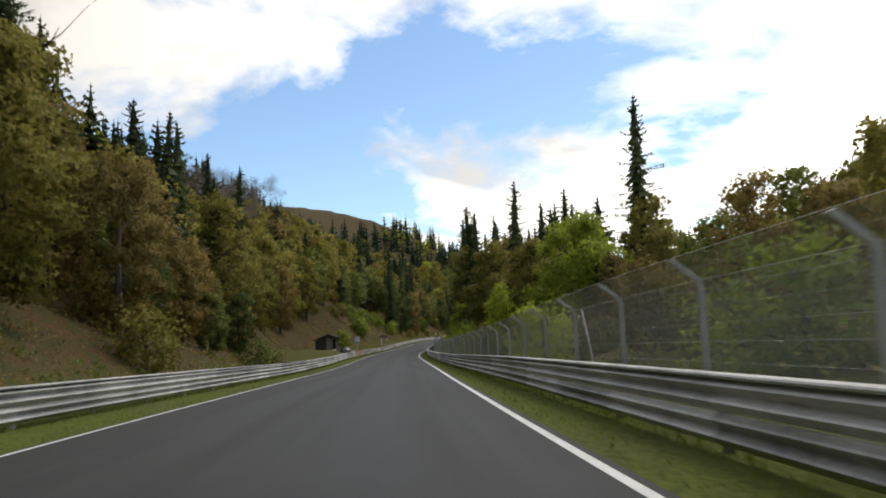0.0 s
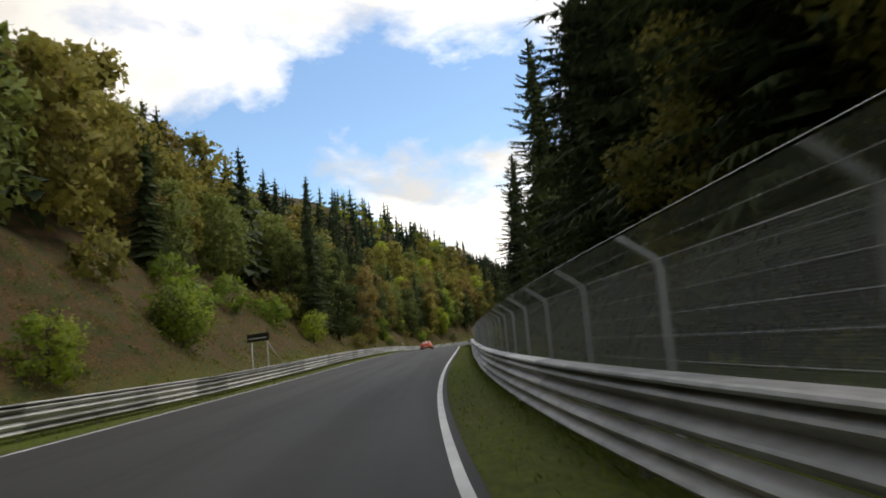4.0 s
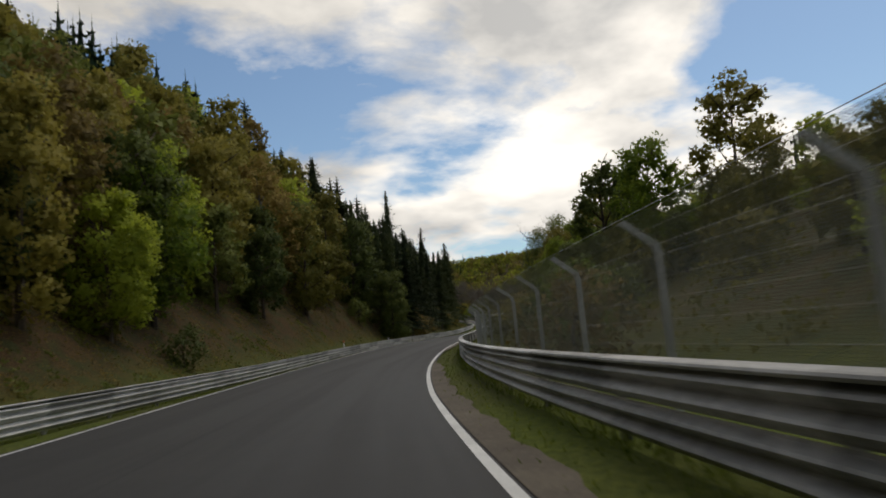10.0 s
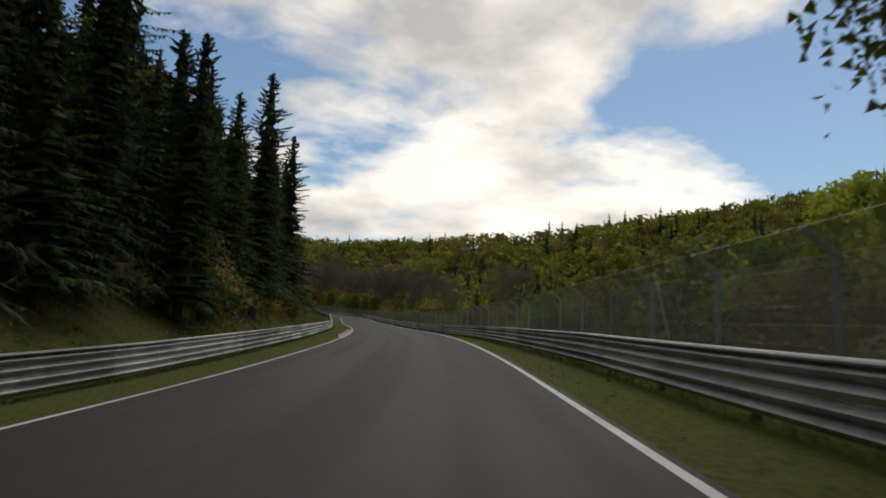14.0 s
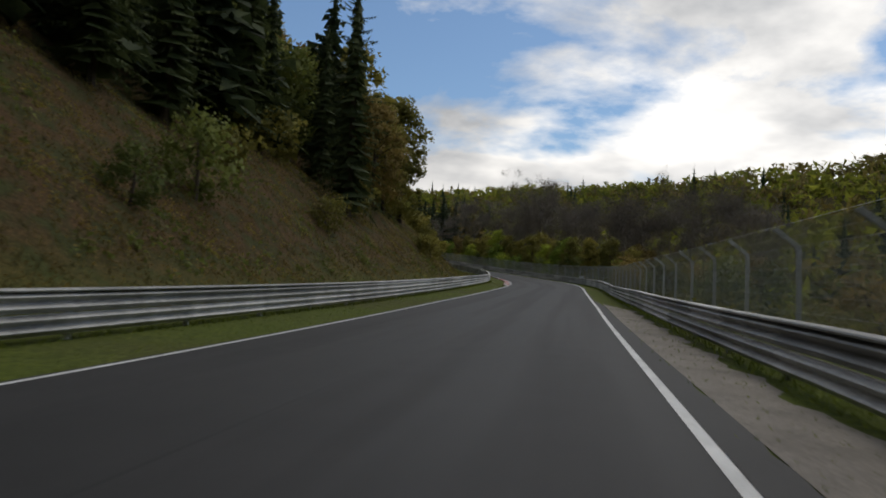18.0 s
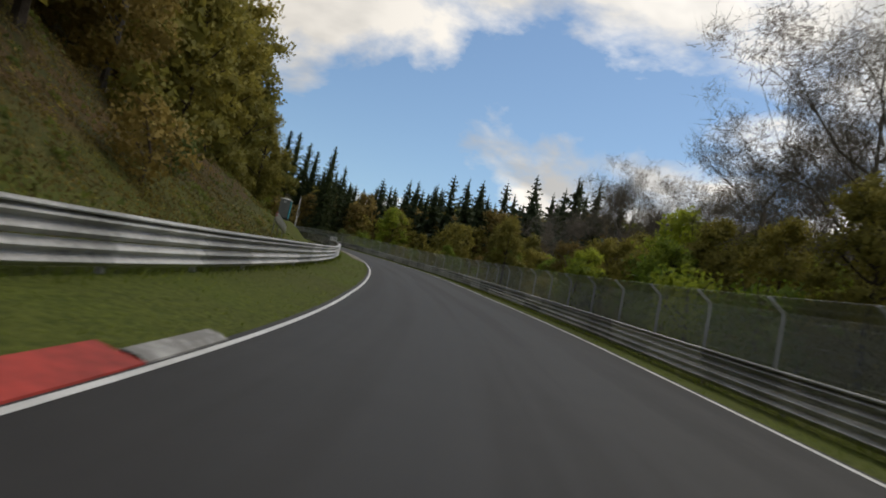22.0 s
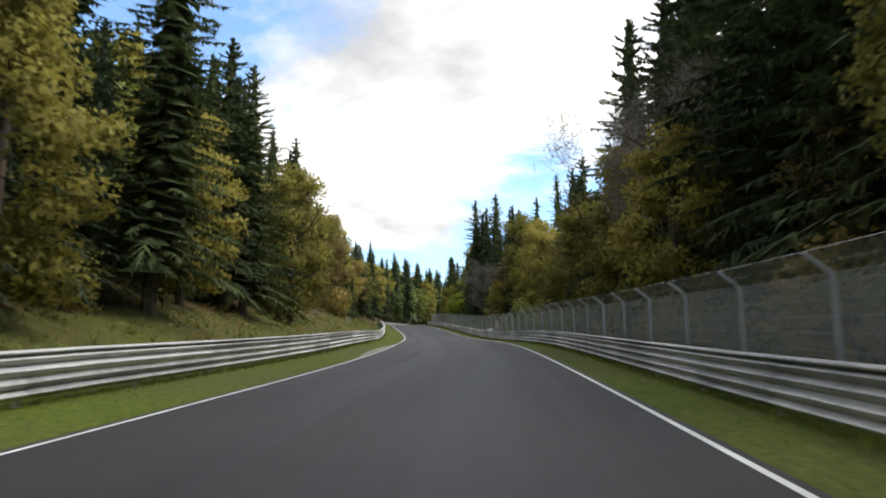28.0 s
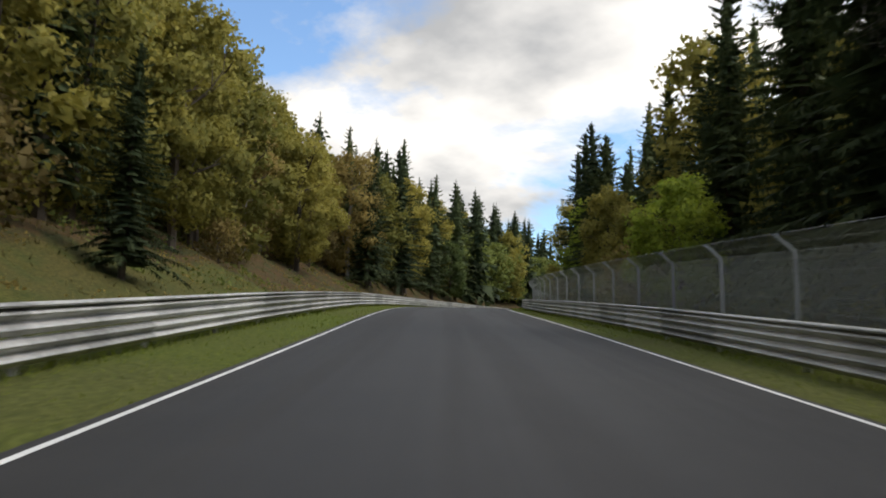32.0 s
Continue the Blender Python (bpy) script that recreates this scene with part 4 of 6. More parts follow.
# named trees: kind, along, off, scale, which
for key, s, d, sc, w in [
    ("spruce", 75, -20, 1.1, 0), ("spruce", 70, -23, 1.1, 2), ("spruce", 66, -19, .9, 1), ("spruce", 108, -26, 1.25, 0), ("green", 42, 12, .78, 0), ("spruce", 58, 21, .72, 0), ("spruce", 52, 19, .78, 1), ("spruce", 63, 18, .6, 2), ("spruce", 24, -20, .9, 0), ("spruce", 30, -23, .95, 2), ("spruce", 50, -25, 1.2, 1), ("spruce", 56, -27, 1.2, 0), ("spruce", 18, -18, .9, 1), ("green", 80, 13, .64, 0), ("bare", 118, -32, 1.05, 0), ("bare", 126, -34, 1.05, 0), ("bare", 134, -32, 1.05, 0), ("bare", 142, -35, 1.05, 0), ("bare", 111, -34, 1.05, 1), ("bare", 150, -36, 1.05, 0), ("bare", 158, -35, 1.05, 0), ("spruce", 80, 20, .85, 0), ("spruce", 96, 20.5, .95, 0), ("spruce", 86, 22, .85, 2),
    ("spruce", 122, 22, .95, 0), ("spruce", 122, 17.6, 1.05, 0), ("spruce", 136, 11.2, .84, 0), ("green", 116, 11.0, .56, 1), ("olive", 134, 10.5, .55, 0),
    ("green", 284, -15, .52, 0), ("green", 319, -18, .45, 0), ("green", 352, -15, .85, 0), ("green", 360, -16, .9, 1),
    ("spruce", 462, -46, 1.05, 2), ("spruce", 453, -33.4, 1.0, 0), ("spruce", 455, -18.8, 1.05, 1), ("spruce", 478, -14.7, 1.0, 1),
    ("dark", 421, 17.5, .78, 0), ("dark", 418, 19, .7, 1), ("green", 400, 17, .75, 1), ("green", 408, 21, .8, 0), ("green", 426, 12.5, .42, 0), ("green", 428, 15.5, .85, 0), ("olive", 434, 18, .9, 1), ("birch", 444, 14.5, 1.05, 0), ("birch", 441, 11, .95, 0), ("dark", 432, 27, 1.25, 0), ("dark", 436, 22, 1.2, 0), ("dark", 424, 25, 1.1, 1), ("green", 428, 19, .7, 0), ("bare", 512, 13.5, .55, 1), ("bare", 516, 15, .5, 0), ("spruce", 544, -13.5, 1.1, 0), ("spruce", 538, -13, 1.0, 1), ("spruce", 550, -16, 1.15, 2),
    ("spruce", 598, -15.7, .95, 1), ("spruce", 603, -20, .8, 0), ("bare", 687, 19, 1.15, 0), ("bare", 676, 21, 1.05, 1), ("bare", 697, 19, 1.0, 1), ("green", 660, 12, .65, 0),
    ("bare", 668, 26, 1.0, 0), ("bare", 658, 24, .95, 1), ("green", 700, 16, .85, 0), ("bush_green", 750, 17.7, 1.5, 0), ("green", 801, 21.7, 1.0, 0),
    ("spruce", 882, -14, .9, 0), ("bare", 846, 11, .75, 1), ("bare", 970, 12.8, .8, 1), ("dark", 358, 15.5, .66, 0), ("green", 352, 17.5, .62, 1), ("dark", 364, 18.5, .72, 1), ("olive", 348, 21, .66, 0), ("dark", 361, 13.5, .5, 1), ("green", 366, 15, .55, 0), ("green", 370, 13.5, .55, 0), ("olive", 380, 14, .5, 1), ("dark", 388, 15, .55, 0), ("olive", 376, 18, .65, 2), ("green", 394, 15, .5, 1),
    ("spruce", 858, 10.8, 1.22, 0), ("spruce", 863, 12, 1.3, 2), ("spruce", 868, 10.4, 1.2, 0), ("spruce", 874, 12.5, 1.25, 2), ("spruce", 880, 11, 1.2, 0), ("spruce", 852, 12.5, 1.25, 2), ("spruce", 887, 11.5, 1.2, 0), ("spruce", 862, -15, .85, 1), ("olive", 856, -12.2, .8, 0), ("olive", 848, -12.6, .95, 2), ("olive", 868, 9.6, .72, 0), ("olive", 877, 9.4, .75, 2), ("olive", 890, 9.6, .75, 0),
    ("spruce", 138, 10.5, 1.15, 0), ("spruce", 143, 12, 1.2, 2), ("spruce", 148, 10.2, 1.2, 0), ("spruce", 153, 12, 1.2, 2), ("spruce", 132, 13, 1.1, 0), ("spruce", 158, 10.5, 1.15, 0), ("spruce", 984, 14, 1.0, 0), ("spruce", 988, 16.5, 1.05, 2), ("spruce", 993, 14, .95, 0), ("spruce", 999, 15, .9, 1), ("spruce", 1006, 14.5, .85, 0), ("spruce", 1021, 14, .8, 1), ("spruce", 978, 14.5, 1.05, 2), ("spruce", 973, 13, 1.1, 0), ("spruce", 976, 12.6, 1.1, 2), ("spruce", 968, 15, 1.1, 2), ("spruce", 970, 19, 1.1, 0), ("spruce", 981, 20, 1.1, 2), ("green", 990, 10.5, .62, 0), ("olive", 1000, 10.5, .5, 0), ("olive", 1008, 11, .55, 1), ("spruce", 953, 15.6, 1.05, 0), ("spruce", 1016, 12, .9, 1), ("spruce", 947, 14.2, .95, 0),
    ("spruce", 984, -21.4, 1.05, 0), ("spruce", 982, -23.6, 1.05, 0), ("spruce", 960, -12.5, .74, 1), ("spruce", 979.5, -11.4, .43, 0), ("spruce", 966, -19, .95, 2), ("spruce", 952, -20, .9, 0), ("olive", 941, 9.8, .48, 2), ("spruce", 918, -18, .95, 0), ("spruce", 925, -17, .9, 1), ("spruce", 936, -19, 1.0, 0), ("spruce", 912, -20, 1.0, 1), ("bare", 951, 10.8, .62, 0), ("bare", 872, 10.6, .95, 1),
]:
    plant(key + "_far" if abs(d) > 15 and key + "_far" in KINDS else key, s, d, sc, which=w)

# woods: side, from, to, nearest, farthest, trees a hundred square metres, smallest and largest scale, mix
WOODS = [
    (-1, -20, 60, 13.5, 36, 3.4, .6, .95, "olive olive rust rust dark"),
    (-1, 60, 90, 13.5, 20, 3.0, .4, .6, "olive rust dark"),
    (-1, 60, 90, 20, 36, 3.0, .8, 1.1, "spruce spruce olive"),
    (-1, 90, 130, 20, 38, 3.4, .75, 1.1, "rust rust olive olive spruce"),
    (-1, 130, 215, 21, 40, 3.6, .75, 1.1, "olive rust dark spruce olive rust"),
    (-1, 215, 260, 14, 38, 3.4, .75, 1.1, "spruce dark spruce olive dark rust"),
    (-1, 260, 288, 16, 42, 3.4, .85, 1.2, "spruce olive dark spruce dark spruce"),
    (-1, 288, 345, 16, 42, 3.6, .68, .95, "dark olive dark rust spruce dark"),
    (-1, 345, 420, 16, 42, 3.6, .85, 1.15, "rust olive dark olive dark green"),
    (-1, 420, 520, 11.5, 38, 3.6, .7, .95, "spruce spruce spruce dark spruce"),
    (-1, 520, 610, 20, 40, 3.4, .7, 1.0, "spruce spruce spruce spruce spruce dark"),
    (-1, 610, 690, 17, 38, 3.2, .7, 1.05, "rust olive dark olive"),
    (-1, 690, 745, 18, 38, 4.0, .8, 1.15, "olive olive rust olive"),
    (-1, 745, 790, 15, 38, 3.6, .75, 1.1, "olive olive rust olive green"),
    (-1, 790, 850, 13, 36, 3.4, .75, 1.1, "olive olive green spruce"),
    (-1, 850, 910, 12, 34, 3.6, .7, 1.05, "spruce spruce spruce dark olive"),
    (-1, 910, 960, 15, 36, 3.8, .75, 1.1, "spruce olive spruce rust"),
    (-1, 960, 1040, 14.5, 36, 3.6, .75, 1.1, "olive olive olive rust olive spruce"),
    (-1, 1040, 1180, 13, 36, 3.6, .95, 1.2, "spruce spruce olive spruce dark"),
    (1, -30, 38, 17, 34, 3.0, .36, .52, "rust olive olive"),
    (1, 38, 62, 13, 34, 3.0, .42, .64, "rust olive dark olive"),
    (1, 62, 100, 13, 34, 3.0, .4, .7, "olive spruce olive olive green"),
    (1, 98, 130, 13, 34, 4.2, .8, 1.05, "spruce spruce olive spruce"),
    (1, 130, 215, 10, 30, 4.0, .75, 1.05, "spruce spruce spruce spruce dark"),
    (1, 325, 400, 14, 34, 2.6, .22, .38, "olive green dark olive"),
    (1, 395, 470, 19, 36, 2.4, .4, .7, "dark green olive dark"),
    (1, 630, 720, 26, 48, 2.6, .4, .6, "olive rust green olive"),
    (1, 640, 750, 24, 42, 1.4, .9, 1.15, "bare"),
    (1, 640, 760, 13, 26, 4.0, .32, .55, "olive green olive rust green"),
    (1, 655, 738, 10.5, 19, 4.5, .36, .55, "green olive green olive"),
    (1, 820, 850, 11.5, 28, 4.2, .8, 1.1, "olive spruce spruce rust"),
    (1, 750, 850, 22, 32, 2.6, .45, .75, "olive green rust olive"),
    (-1, 765, 802, 10.8, 16, 3.6, .6, .85, "olive olive green"),
    (-1, 968, 1010, 16, 24, 4.0, .85, 1.1, "olive olive rust olive"),
    (1, 750, 850, 32, 46, 5.0, .92, 1.15, "spruce spruce rust spruce"),
    (1, 845, 905, 26, 46, 4.5, .85, 1.1, "spruce spruce spruce rust"),
    (1, 846, 900, 12, 30, 2.8, .8, 1.05, "spruce spruce spruce olive"),
    (1, 846, 900, 10, 24, 1.4, .5, .75, "olive rust olive"),
    (1, 900, 960, 12, 30, 3.6, .8, 1.1, "spruce spruce olive spruce rust"),
    (1, 960, 1010, 16, 32, 4.0, .85, 1.1, "spruce spruce olive spruce"),
    (1, 1010, 1180, 10, 32, 3.4, .7, 1.05, "spruce spruce olive green spruce"),
]
todo = []
for side, s0, s1, d0, d1, dense, k0, k1, mix in WOODS:
    mix = mix.split()
    rr_ = random.Random(int(s0 * 10 + side))
    n = int((s1 - s0) * (d1 - d0) / 100 * dense)
    for i in range(n):
        u = ((i * .618034) % 1.0)
        d = max(d0 + (d1 - d0) * u ** 1.15 + rr_.uniform(-1, 1), d0)
        if d - d0 > 13 and i % 2 == 0:
            continue
        s = s0 + (s1 - s0) * (i + rr_.random()) / n
        near = d - float(np.interp(s, HILL_S, L_FOOT)) + 9 if side < 0 else d
        todo.append((near, rr_.choice(mix), s, side * d, rr_.uniform(k0, k1)))
todo.sort()
room = {"spruce": 215, "leaf": 285}
for _, key, s, d, sc in todo:
    if key == "bare":
        plant(key, s, d, sc); continue
    pool = "spruce" if key == "spruce" else "leaf"
    if room[pool] > 0 and s < 1090:
        room[pool] -= 1
        plant(key if abs(d) < (13.5 if pool == "spruce" else 15.5) else key + "_far", s, d, sc)
    else:
        thicken(key, s, d, sc)

# shrubs: side, from, to, nearest, farthest, how many a hundred square metres, mix
SHRUBS = [
    (-1, 150, 430, 12.5, 19, 3.0, "bush_olive bush_olive bush_green"), (-1, 0, 95, 10.5, 14, 1.5, "bush_olive"), (-1, 430, 530, 10, 14, 3.0, "bush_olive"),
    (-1, 528, 645, 11, 22, 1.2, "bush_olive"), (-1, 640, 690, 11, 17, 2.4, "bush_olive bush_green"), (-1, 690, 745, 16, 19, 5, "bush_olive"), (-1, 745, 900, 11, 17, 2.0, "bush_olive bush_olive bush_green"), (-1, 900, 1010, 12.5, 17, 2.4, "bush_olive"),
    (1, -30, 120, 8, 14, 5.0, "bush_olive bush_green bush_olive"), (1, 215, 400, 8, 40, 5.0, "bush_olive bush_olive bush_green"), (1, 400, 560, 8.5, 24, 4.0, "bush_green bush_olive"),
    (1, 650, 705, 9, 17, 5.0, "bush_green"), (1, 560, 860, 9, 34, 3.6, "bush_olive bush_green bush_olive"), (1, 860, 1150, 8.2, 10, 2.0, "bush_olive"),
]
todo = []
for side, s0, s1, d0, d1, dense, mix in SHRUBS:
    mix = mix.split()
    rr_ = random.Random(int(s0 * 10 + side + 5))
    for i in range(int((s1 - s0) * (d1 - d0) / 100 * dense)):
        d = rr_.uniform(d0, d1)
        todo.append((d, rr_.choice(mix), rr_.uniform(s0, s1), side * d, rr_.uniform(.6, 1.3)))
todo.sort()
for i, (_, key, s, d, sc) in enumerate(todo):
    if i < 285:
        plant(key, s, d, sc)
    else:
        thicken("bushg" if key == "bush_green" else "bush", s, d, sc)
thicket = tagged(new("woodland"), "dense mixed spring woodland and scrub on the slopes", "woods", kind="stuff")
for key, mt in (("spruce", SPRUCE), ("olive", LEAF_OLIVE), ("rust", LEAF_RUST), ("dark", LEAF_DARK), ("green", LEAF_GREEN), ("bush", LEAF_OLIVE), ("bushg", LEAF_GREEN)):
    if THICKET[key]:
        v = np.concatenate([q[0] for q in THICKET[key]])
        n = unit(np.concatenate([q[1] for q in THICKET[key]]))
        tagged(child("crowns_" + key, quick_mesh("crowns_" + key, v, np.arange(len(v)), 3, mt, n), thicket), kind="stuff")


# ---- far woods: too many to count, one object ----
_far, FAR_N = spruce_meshes(17, 18, 3.3, 8, 5, 1)[1:]
FAR_SPRUCE = np.empty(len(_far.vertices) * 3, np.float32); _far.vertices.foreach_get("co", FAR_SPRUCE)
FAR_SPRUCE = FAR_SPRUCE.reshape(-1, 3)


def far_woods():
    g = np.random.default_rng(5)
    tri_s, tri_l, tri_r, nor_s, nor_l, nor_r = [], [], [], [], [], []
    # side, from, to, nearest, farthest, how many, share of spruces
    for side, s0, s1, d0, d1, n, share in [(-1, -20, 1250, 36, 85, 1700, .72), (1, -20, 200, 50, 120, 260, .4), (1, 420, 700, 36, 300, 4800, .05), (1, 700, 1250, 50, 300, 4200, .05), (-1, 1180, 1700, 10, 120, 700, .85), (1, 1180, 1700, 10, 120, 700, .85), (1, 1250, 2000, 120, 420, 350, .4)]:
        s = g.uniform(s0, s1, n); d = side * (d0 + (d1 - d0) * g.uniform(0, 1, n) ** 1.15)
        t = np.interp(s, _S, _turn)
        x = np.interp(s, _S, _X) + np.cos(t) * d; y = np.interp(s, _S, _Y) + np.sin(t) * d
        sn, dn = nearest(x, y)
        base = np.stack([x, y, land(sn, dn) - .5], 1)
        for i in np.nonzero((np.abs(dn) > np.where(sn < 1150, 28, 10)) & ~((dn > 0) & (sn > 200) & (sn < 420) & (dn < 150)))[0]:
            x, y, z = base[i]
            if g.uniform() < share:
                k = g.uniform(.55, .86); a = g.uniform(0, 6.28)
                rot = np.array([[math.cos(a), -math.sin(a), 0], [math.sin(a), math.cos(a), 0], [0, 0, 1]]) * k
                tri_s.append(FAR_SPRUCE @ rot.T + base[i]); nor_s.append(unit(FAR_N @ rot.T))
            else:
                h = g.uniform(6.5, 10.5); w = h * .46
                m = 34
                p = u = unit(g.normal(size=(m, 3)))
                p = p * (g.uniform(.4, 1, (m, 1)) ** .5) * np.array([w, w, h * .44]) + np.array([x, y, z + h * .56])
                e = g.normal(size=(2, m, 3)) * .80
                n = unit(u + [0, 0, .3] + g.normal(0, .2, u.shape))
                v = facing(np.stack([p + e[0], p + e[1], p - e[0] * .6 - e[1] * .6], 1), n)
                tl, nl = (tri_l, nor_l) if g.uniform() < .66 else (tri_r, nor_r)
                tl.append(v); nl.append(n)
    for nm, tris, nors, mt in (("crowns_dark", tri_s, nor_s, SPRUCE_FAR), ("crowns_green", tri_l, nor_l, LEAF_FAR), ("crowns_brown", tri_r, nor_r, RUST_FAR)):
        v = np.concatenate(tris)
        yield nm, quick_mesh(nm, v, np.arange(len(v)), 3, mt, np.concatenate(nors))


SPRUCE_FAR = surface("far_needles", (0.018, 0.039, 0.021), (0.051, 0.087, 0.039), 0.06, .6, 0.8, bump=0, per="island", gloss=0.2, through_leaf=0.1)
LEAF_FAR = surface("far_leaves", (0.135, 0.160, 0.026), (0.340, 0.355, 0.050), 0.02, .12, 0.8, bump=0, per="island", gloss=0.2, through_leaf=0.6)
RUST_FAR = surface("far_buds", (0.120, 0.100, 0.034), (0.290, 0.235, 0.066), 0.02, .12, 0.8, bump=0, per="island", gloss=0.2, through_leaf=0.5)
woods = tagged(new("far_woods"), "mixed spring woods on the far hillsides", "woods", kind="stuff")
for nm, me in far_woods():
    tagged(child(nm, me, woods), kind="stuff")


# ---- grass and bank growth ----
def tufts(name, n, s_rng, d_of, tall, wide, material, seed, label, category):
    g = np.random.default_rng(seed)
    s = g.uniform(*s_rng, n)
    b = place(s, d_of(g, s), -.02)
    a = g.uniform(0, 6.283, n)
    h = tall * g.uniform(.4, 1.3, n)
    e = np.stack([np.cos(a), np.sin(a), np.zeros(n)], 1) * (wide * g.uniform(.5, 1.3, n))[:, None]
    tip = np.stack([g.normal(0, .45, n) * h, g.normal(0, .45, n) * h, h], 1)
    v = np.stack([b - e, b + e, b + tip], 1).reshape(-1, 3)
    tagged(new(name, quick_mesh(name, v, np.arange(len(v)), 3, material)), label, category, kind="stuff")


tufts("verge_grass", 120000, (-10, 1060), lambda g, s: np.where(g.uniform(size=len(s)) < .5, -(along(HALF, s) + .15 + (along(RAIL_L, s) + 1.2 - along(HALF, s)) * g.uniform(0, 1, len(s))), along(HALF, s) + .25 + (along(RAIL_R, s) + .6 - along(HALF, s)) * g.uniform(0, 1, len(s)) ** .8), .07, .014, GRASS_BLADE, 3, "short green grass on the verges", "grass")
tufts("rail_grass", 60000, (-10, 1060), lambda g, s: np.where(g.uniform(size=len(s)) < .4, -(along(RAIL_L, s) + g.normal(.02, .16, len(s))), along(RAIL_R, s) + g.normal(.02, .16, len(s))), .19, .016, GRASS_BLADE, 6, "longer uncut grass under the guard rails", "grass")
tufts("steep_bank_grass", 45000, (515, 705), lambda g, s: -(np.interp(s, HILL_S, L_FOOT) - 1 + 17 * g.uniform(0, 1, len(s)) ** 1.1), .26, .028, BRAMBLE, 16, "long dry grass on the steep bank", "undergrowth")
tufts("bank_grass", 90000, (-10, 1060), lambda g, s: -(np.interp(s, HILL_S, L_FOOT) - 1.5 + 13 * g.uniform(0, 1, len(s)) ** 1.3), .20, .03, BRAMBLE, 4, "dry grass and bramble on the earthy bank", "undergrowth")


def clumps(name, groups, each, s_rng, d_of, reach, tall, size, material, seed, label):
    """Low leafy plants in clumps of uneven size."""
    g = np.random.default_rng(seed)
    s = g.uniform(*s_rng, groups); d = d_of(g, s)
    big = g.uniform(.35, 1.35, groups) ** 1.3
    si = np.repeat(s, each) + g.normal(0, reach, groups * each) * np.repeat(big, each)
    di = np.repeat(d, each) + g.normal(0, reach, groups * each) * np.repeat(big, each)
    n = groups * each
    c = place(si, di, 0.0); c[:, 2] += tall * g.uniform(0, 1, n) * np.repeat(big, each)
    a1 = g.normal(size=(n, 3)); a1 /= np.linalg.norm(a1, axis=1)[:, None]
    a2 = np.cross(a1, g.normal(size=(n, 3))); a2 /= np.linalg.norm(a2, axis=1)[:, None]
    L = size * g.uniform(.5, 1.5, n)[:, None]
    v = np.stack([c - a1 * L, c + a1 * L * .5 - a2 * L * .7, c + a1 * L * .5 + a2 * L * .7], 1).reshape(-1, 3)
    tagged(new(name, quick_mesh(name, v, np.arange(len(v)), 3, material)), label, "undergrowth", kind="stuff")


on_bank = lambda lo, hi: (lambda g, s: -(np.interp(s, HILL_S, L_FOOT) + lo + (hi - lo) * g.uniform(0, 1, len(s)) ** 1.1))
clumps("bramble_clumps", 1800, 26, (-10, 1060), on_bank(0, 13), .42, .5, .11, LEAF_DARK, 8, "dark bramble clumps on the bank")
clumps("dry_clumps", 2000, 32, (-10, 1060), on_bank(-.5, 13), .45, .35, .065, LEAF_RUST, 9, "dry brown weed clumps on the bank")
clumps("scrub_clumps", 2900, 34, (-10, 1060), lambda g, s: 7.6 + 16 * g.uniform(0, 1, len(s)) ** 1.2, .6, 1.0, .10, LEAF_OLIVE, 10, "olive scrub beyond the fence")
clumps("steep_bank_growth", 1500, 44, (515, 700), on_bank(0, 15), .55, .22, .055, LEAF_RUST, 12, "brown creepers on the steep bank")
clumps("steep_bank_weeds", 750, 44, (515, 700), on_bank(0, 15), .5, .22, .05, LEAF_OLIVE, 13, "olive weeds on the steep bank")

clumps("bank_weeds", 800, 26, (60, 440), on_bank(-1, 12), .5, .3, .09, LEAF_OLIVE, 14, "olive weeds on the earthy bank")
clumps("bank_leaves", 2200, 26, (60, 440), on_bank(0, 12), .5, .16, .055, LEAF_RUST, 15, "fallen brown leaves and dry stalks on the bank")



# ---- kerbs, gravel edges ----
KERB_RED = surface("kerb_red", (0.20, 0.022, 0.016), (0.50, 0.050, 0.034), 1.3, 7, 0.75, bump=0.3, per="object")
KERB_WHITE = surface("kerb_white", (0.20, 0.195, 0.18), (0.60, 0.595, 0.57), 1.3, 7, 0.75, bump=0.3, per="object")
RED = surface("warning_paint", (0.62, 0.06, 0.02), (0.78, 0.13, 0.04), 1.0, 10, 0.5, bump=0.05)
CONCRETE = surface("concrete_slabs", (0.145, 0.125, 0.095), (0.29, 0.255, 0.20), 2.5, 22, 0.95, bump=0.7, per="object")


def kerb(s0, s1, side, n, full):
    root = new("kerb")
    m0 = at(s0, side * float(along(HALF, s0))); root.matrix_world = m0
    inv_np = np.array(m0.inverted())
    L = (s1 - s0) / n
    for i in range(n):
        q = np.linspace(s0 + i * L, s0 + (i + 1) * L - .02, 3)
        rows = []
        wide = full * (.5, .85, 1)[min(i, n - 1 - i, 2)]
        for off, h in ((.08, -.05), (.09, .02), (wide * .55, .06), (wide, .085), (wide + .02, -.05)):
            rows.append(place(q, side * (along(HALF, q) + off), h))
        v = np.concatenate(rows) @ inv_np[:3, :3].T + inv_np[:3, 3]
        f = [(r * 3 + k, r * 3 + k + 1, r * 3 + k + 4, r * 3 + k + 3) for r in range(4) for k in range(2)]
        child("kerb_block", mesh_of("kerb_block", v, f, KERB_WHITE if i % 2 == 0 else KERB_RED), root)
    tagged(root, "low red and white painted kerb on the inside of the bend", "kerb")


kerb(479.65, 508.35, -1, 14, .55)
kerb(609.75, 662.2, -1, 23, .66)

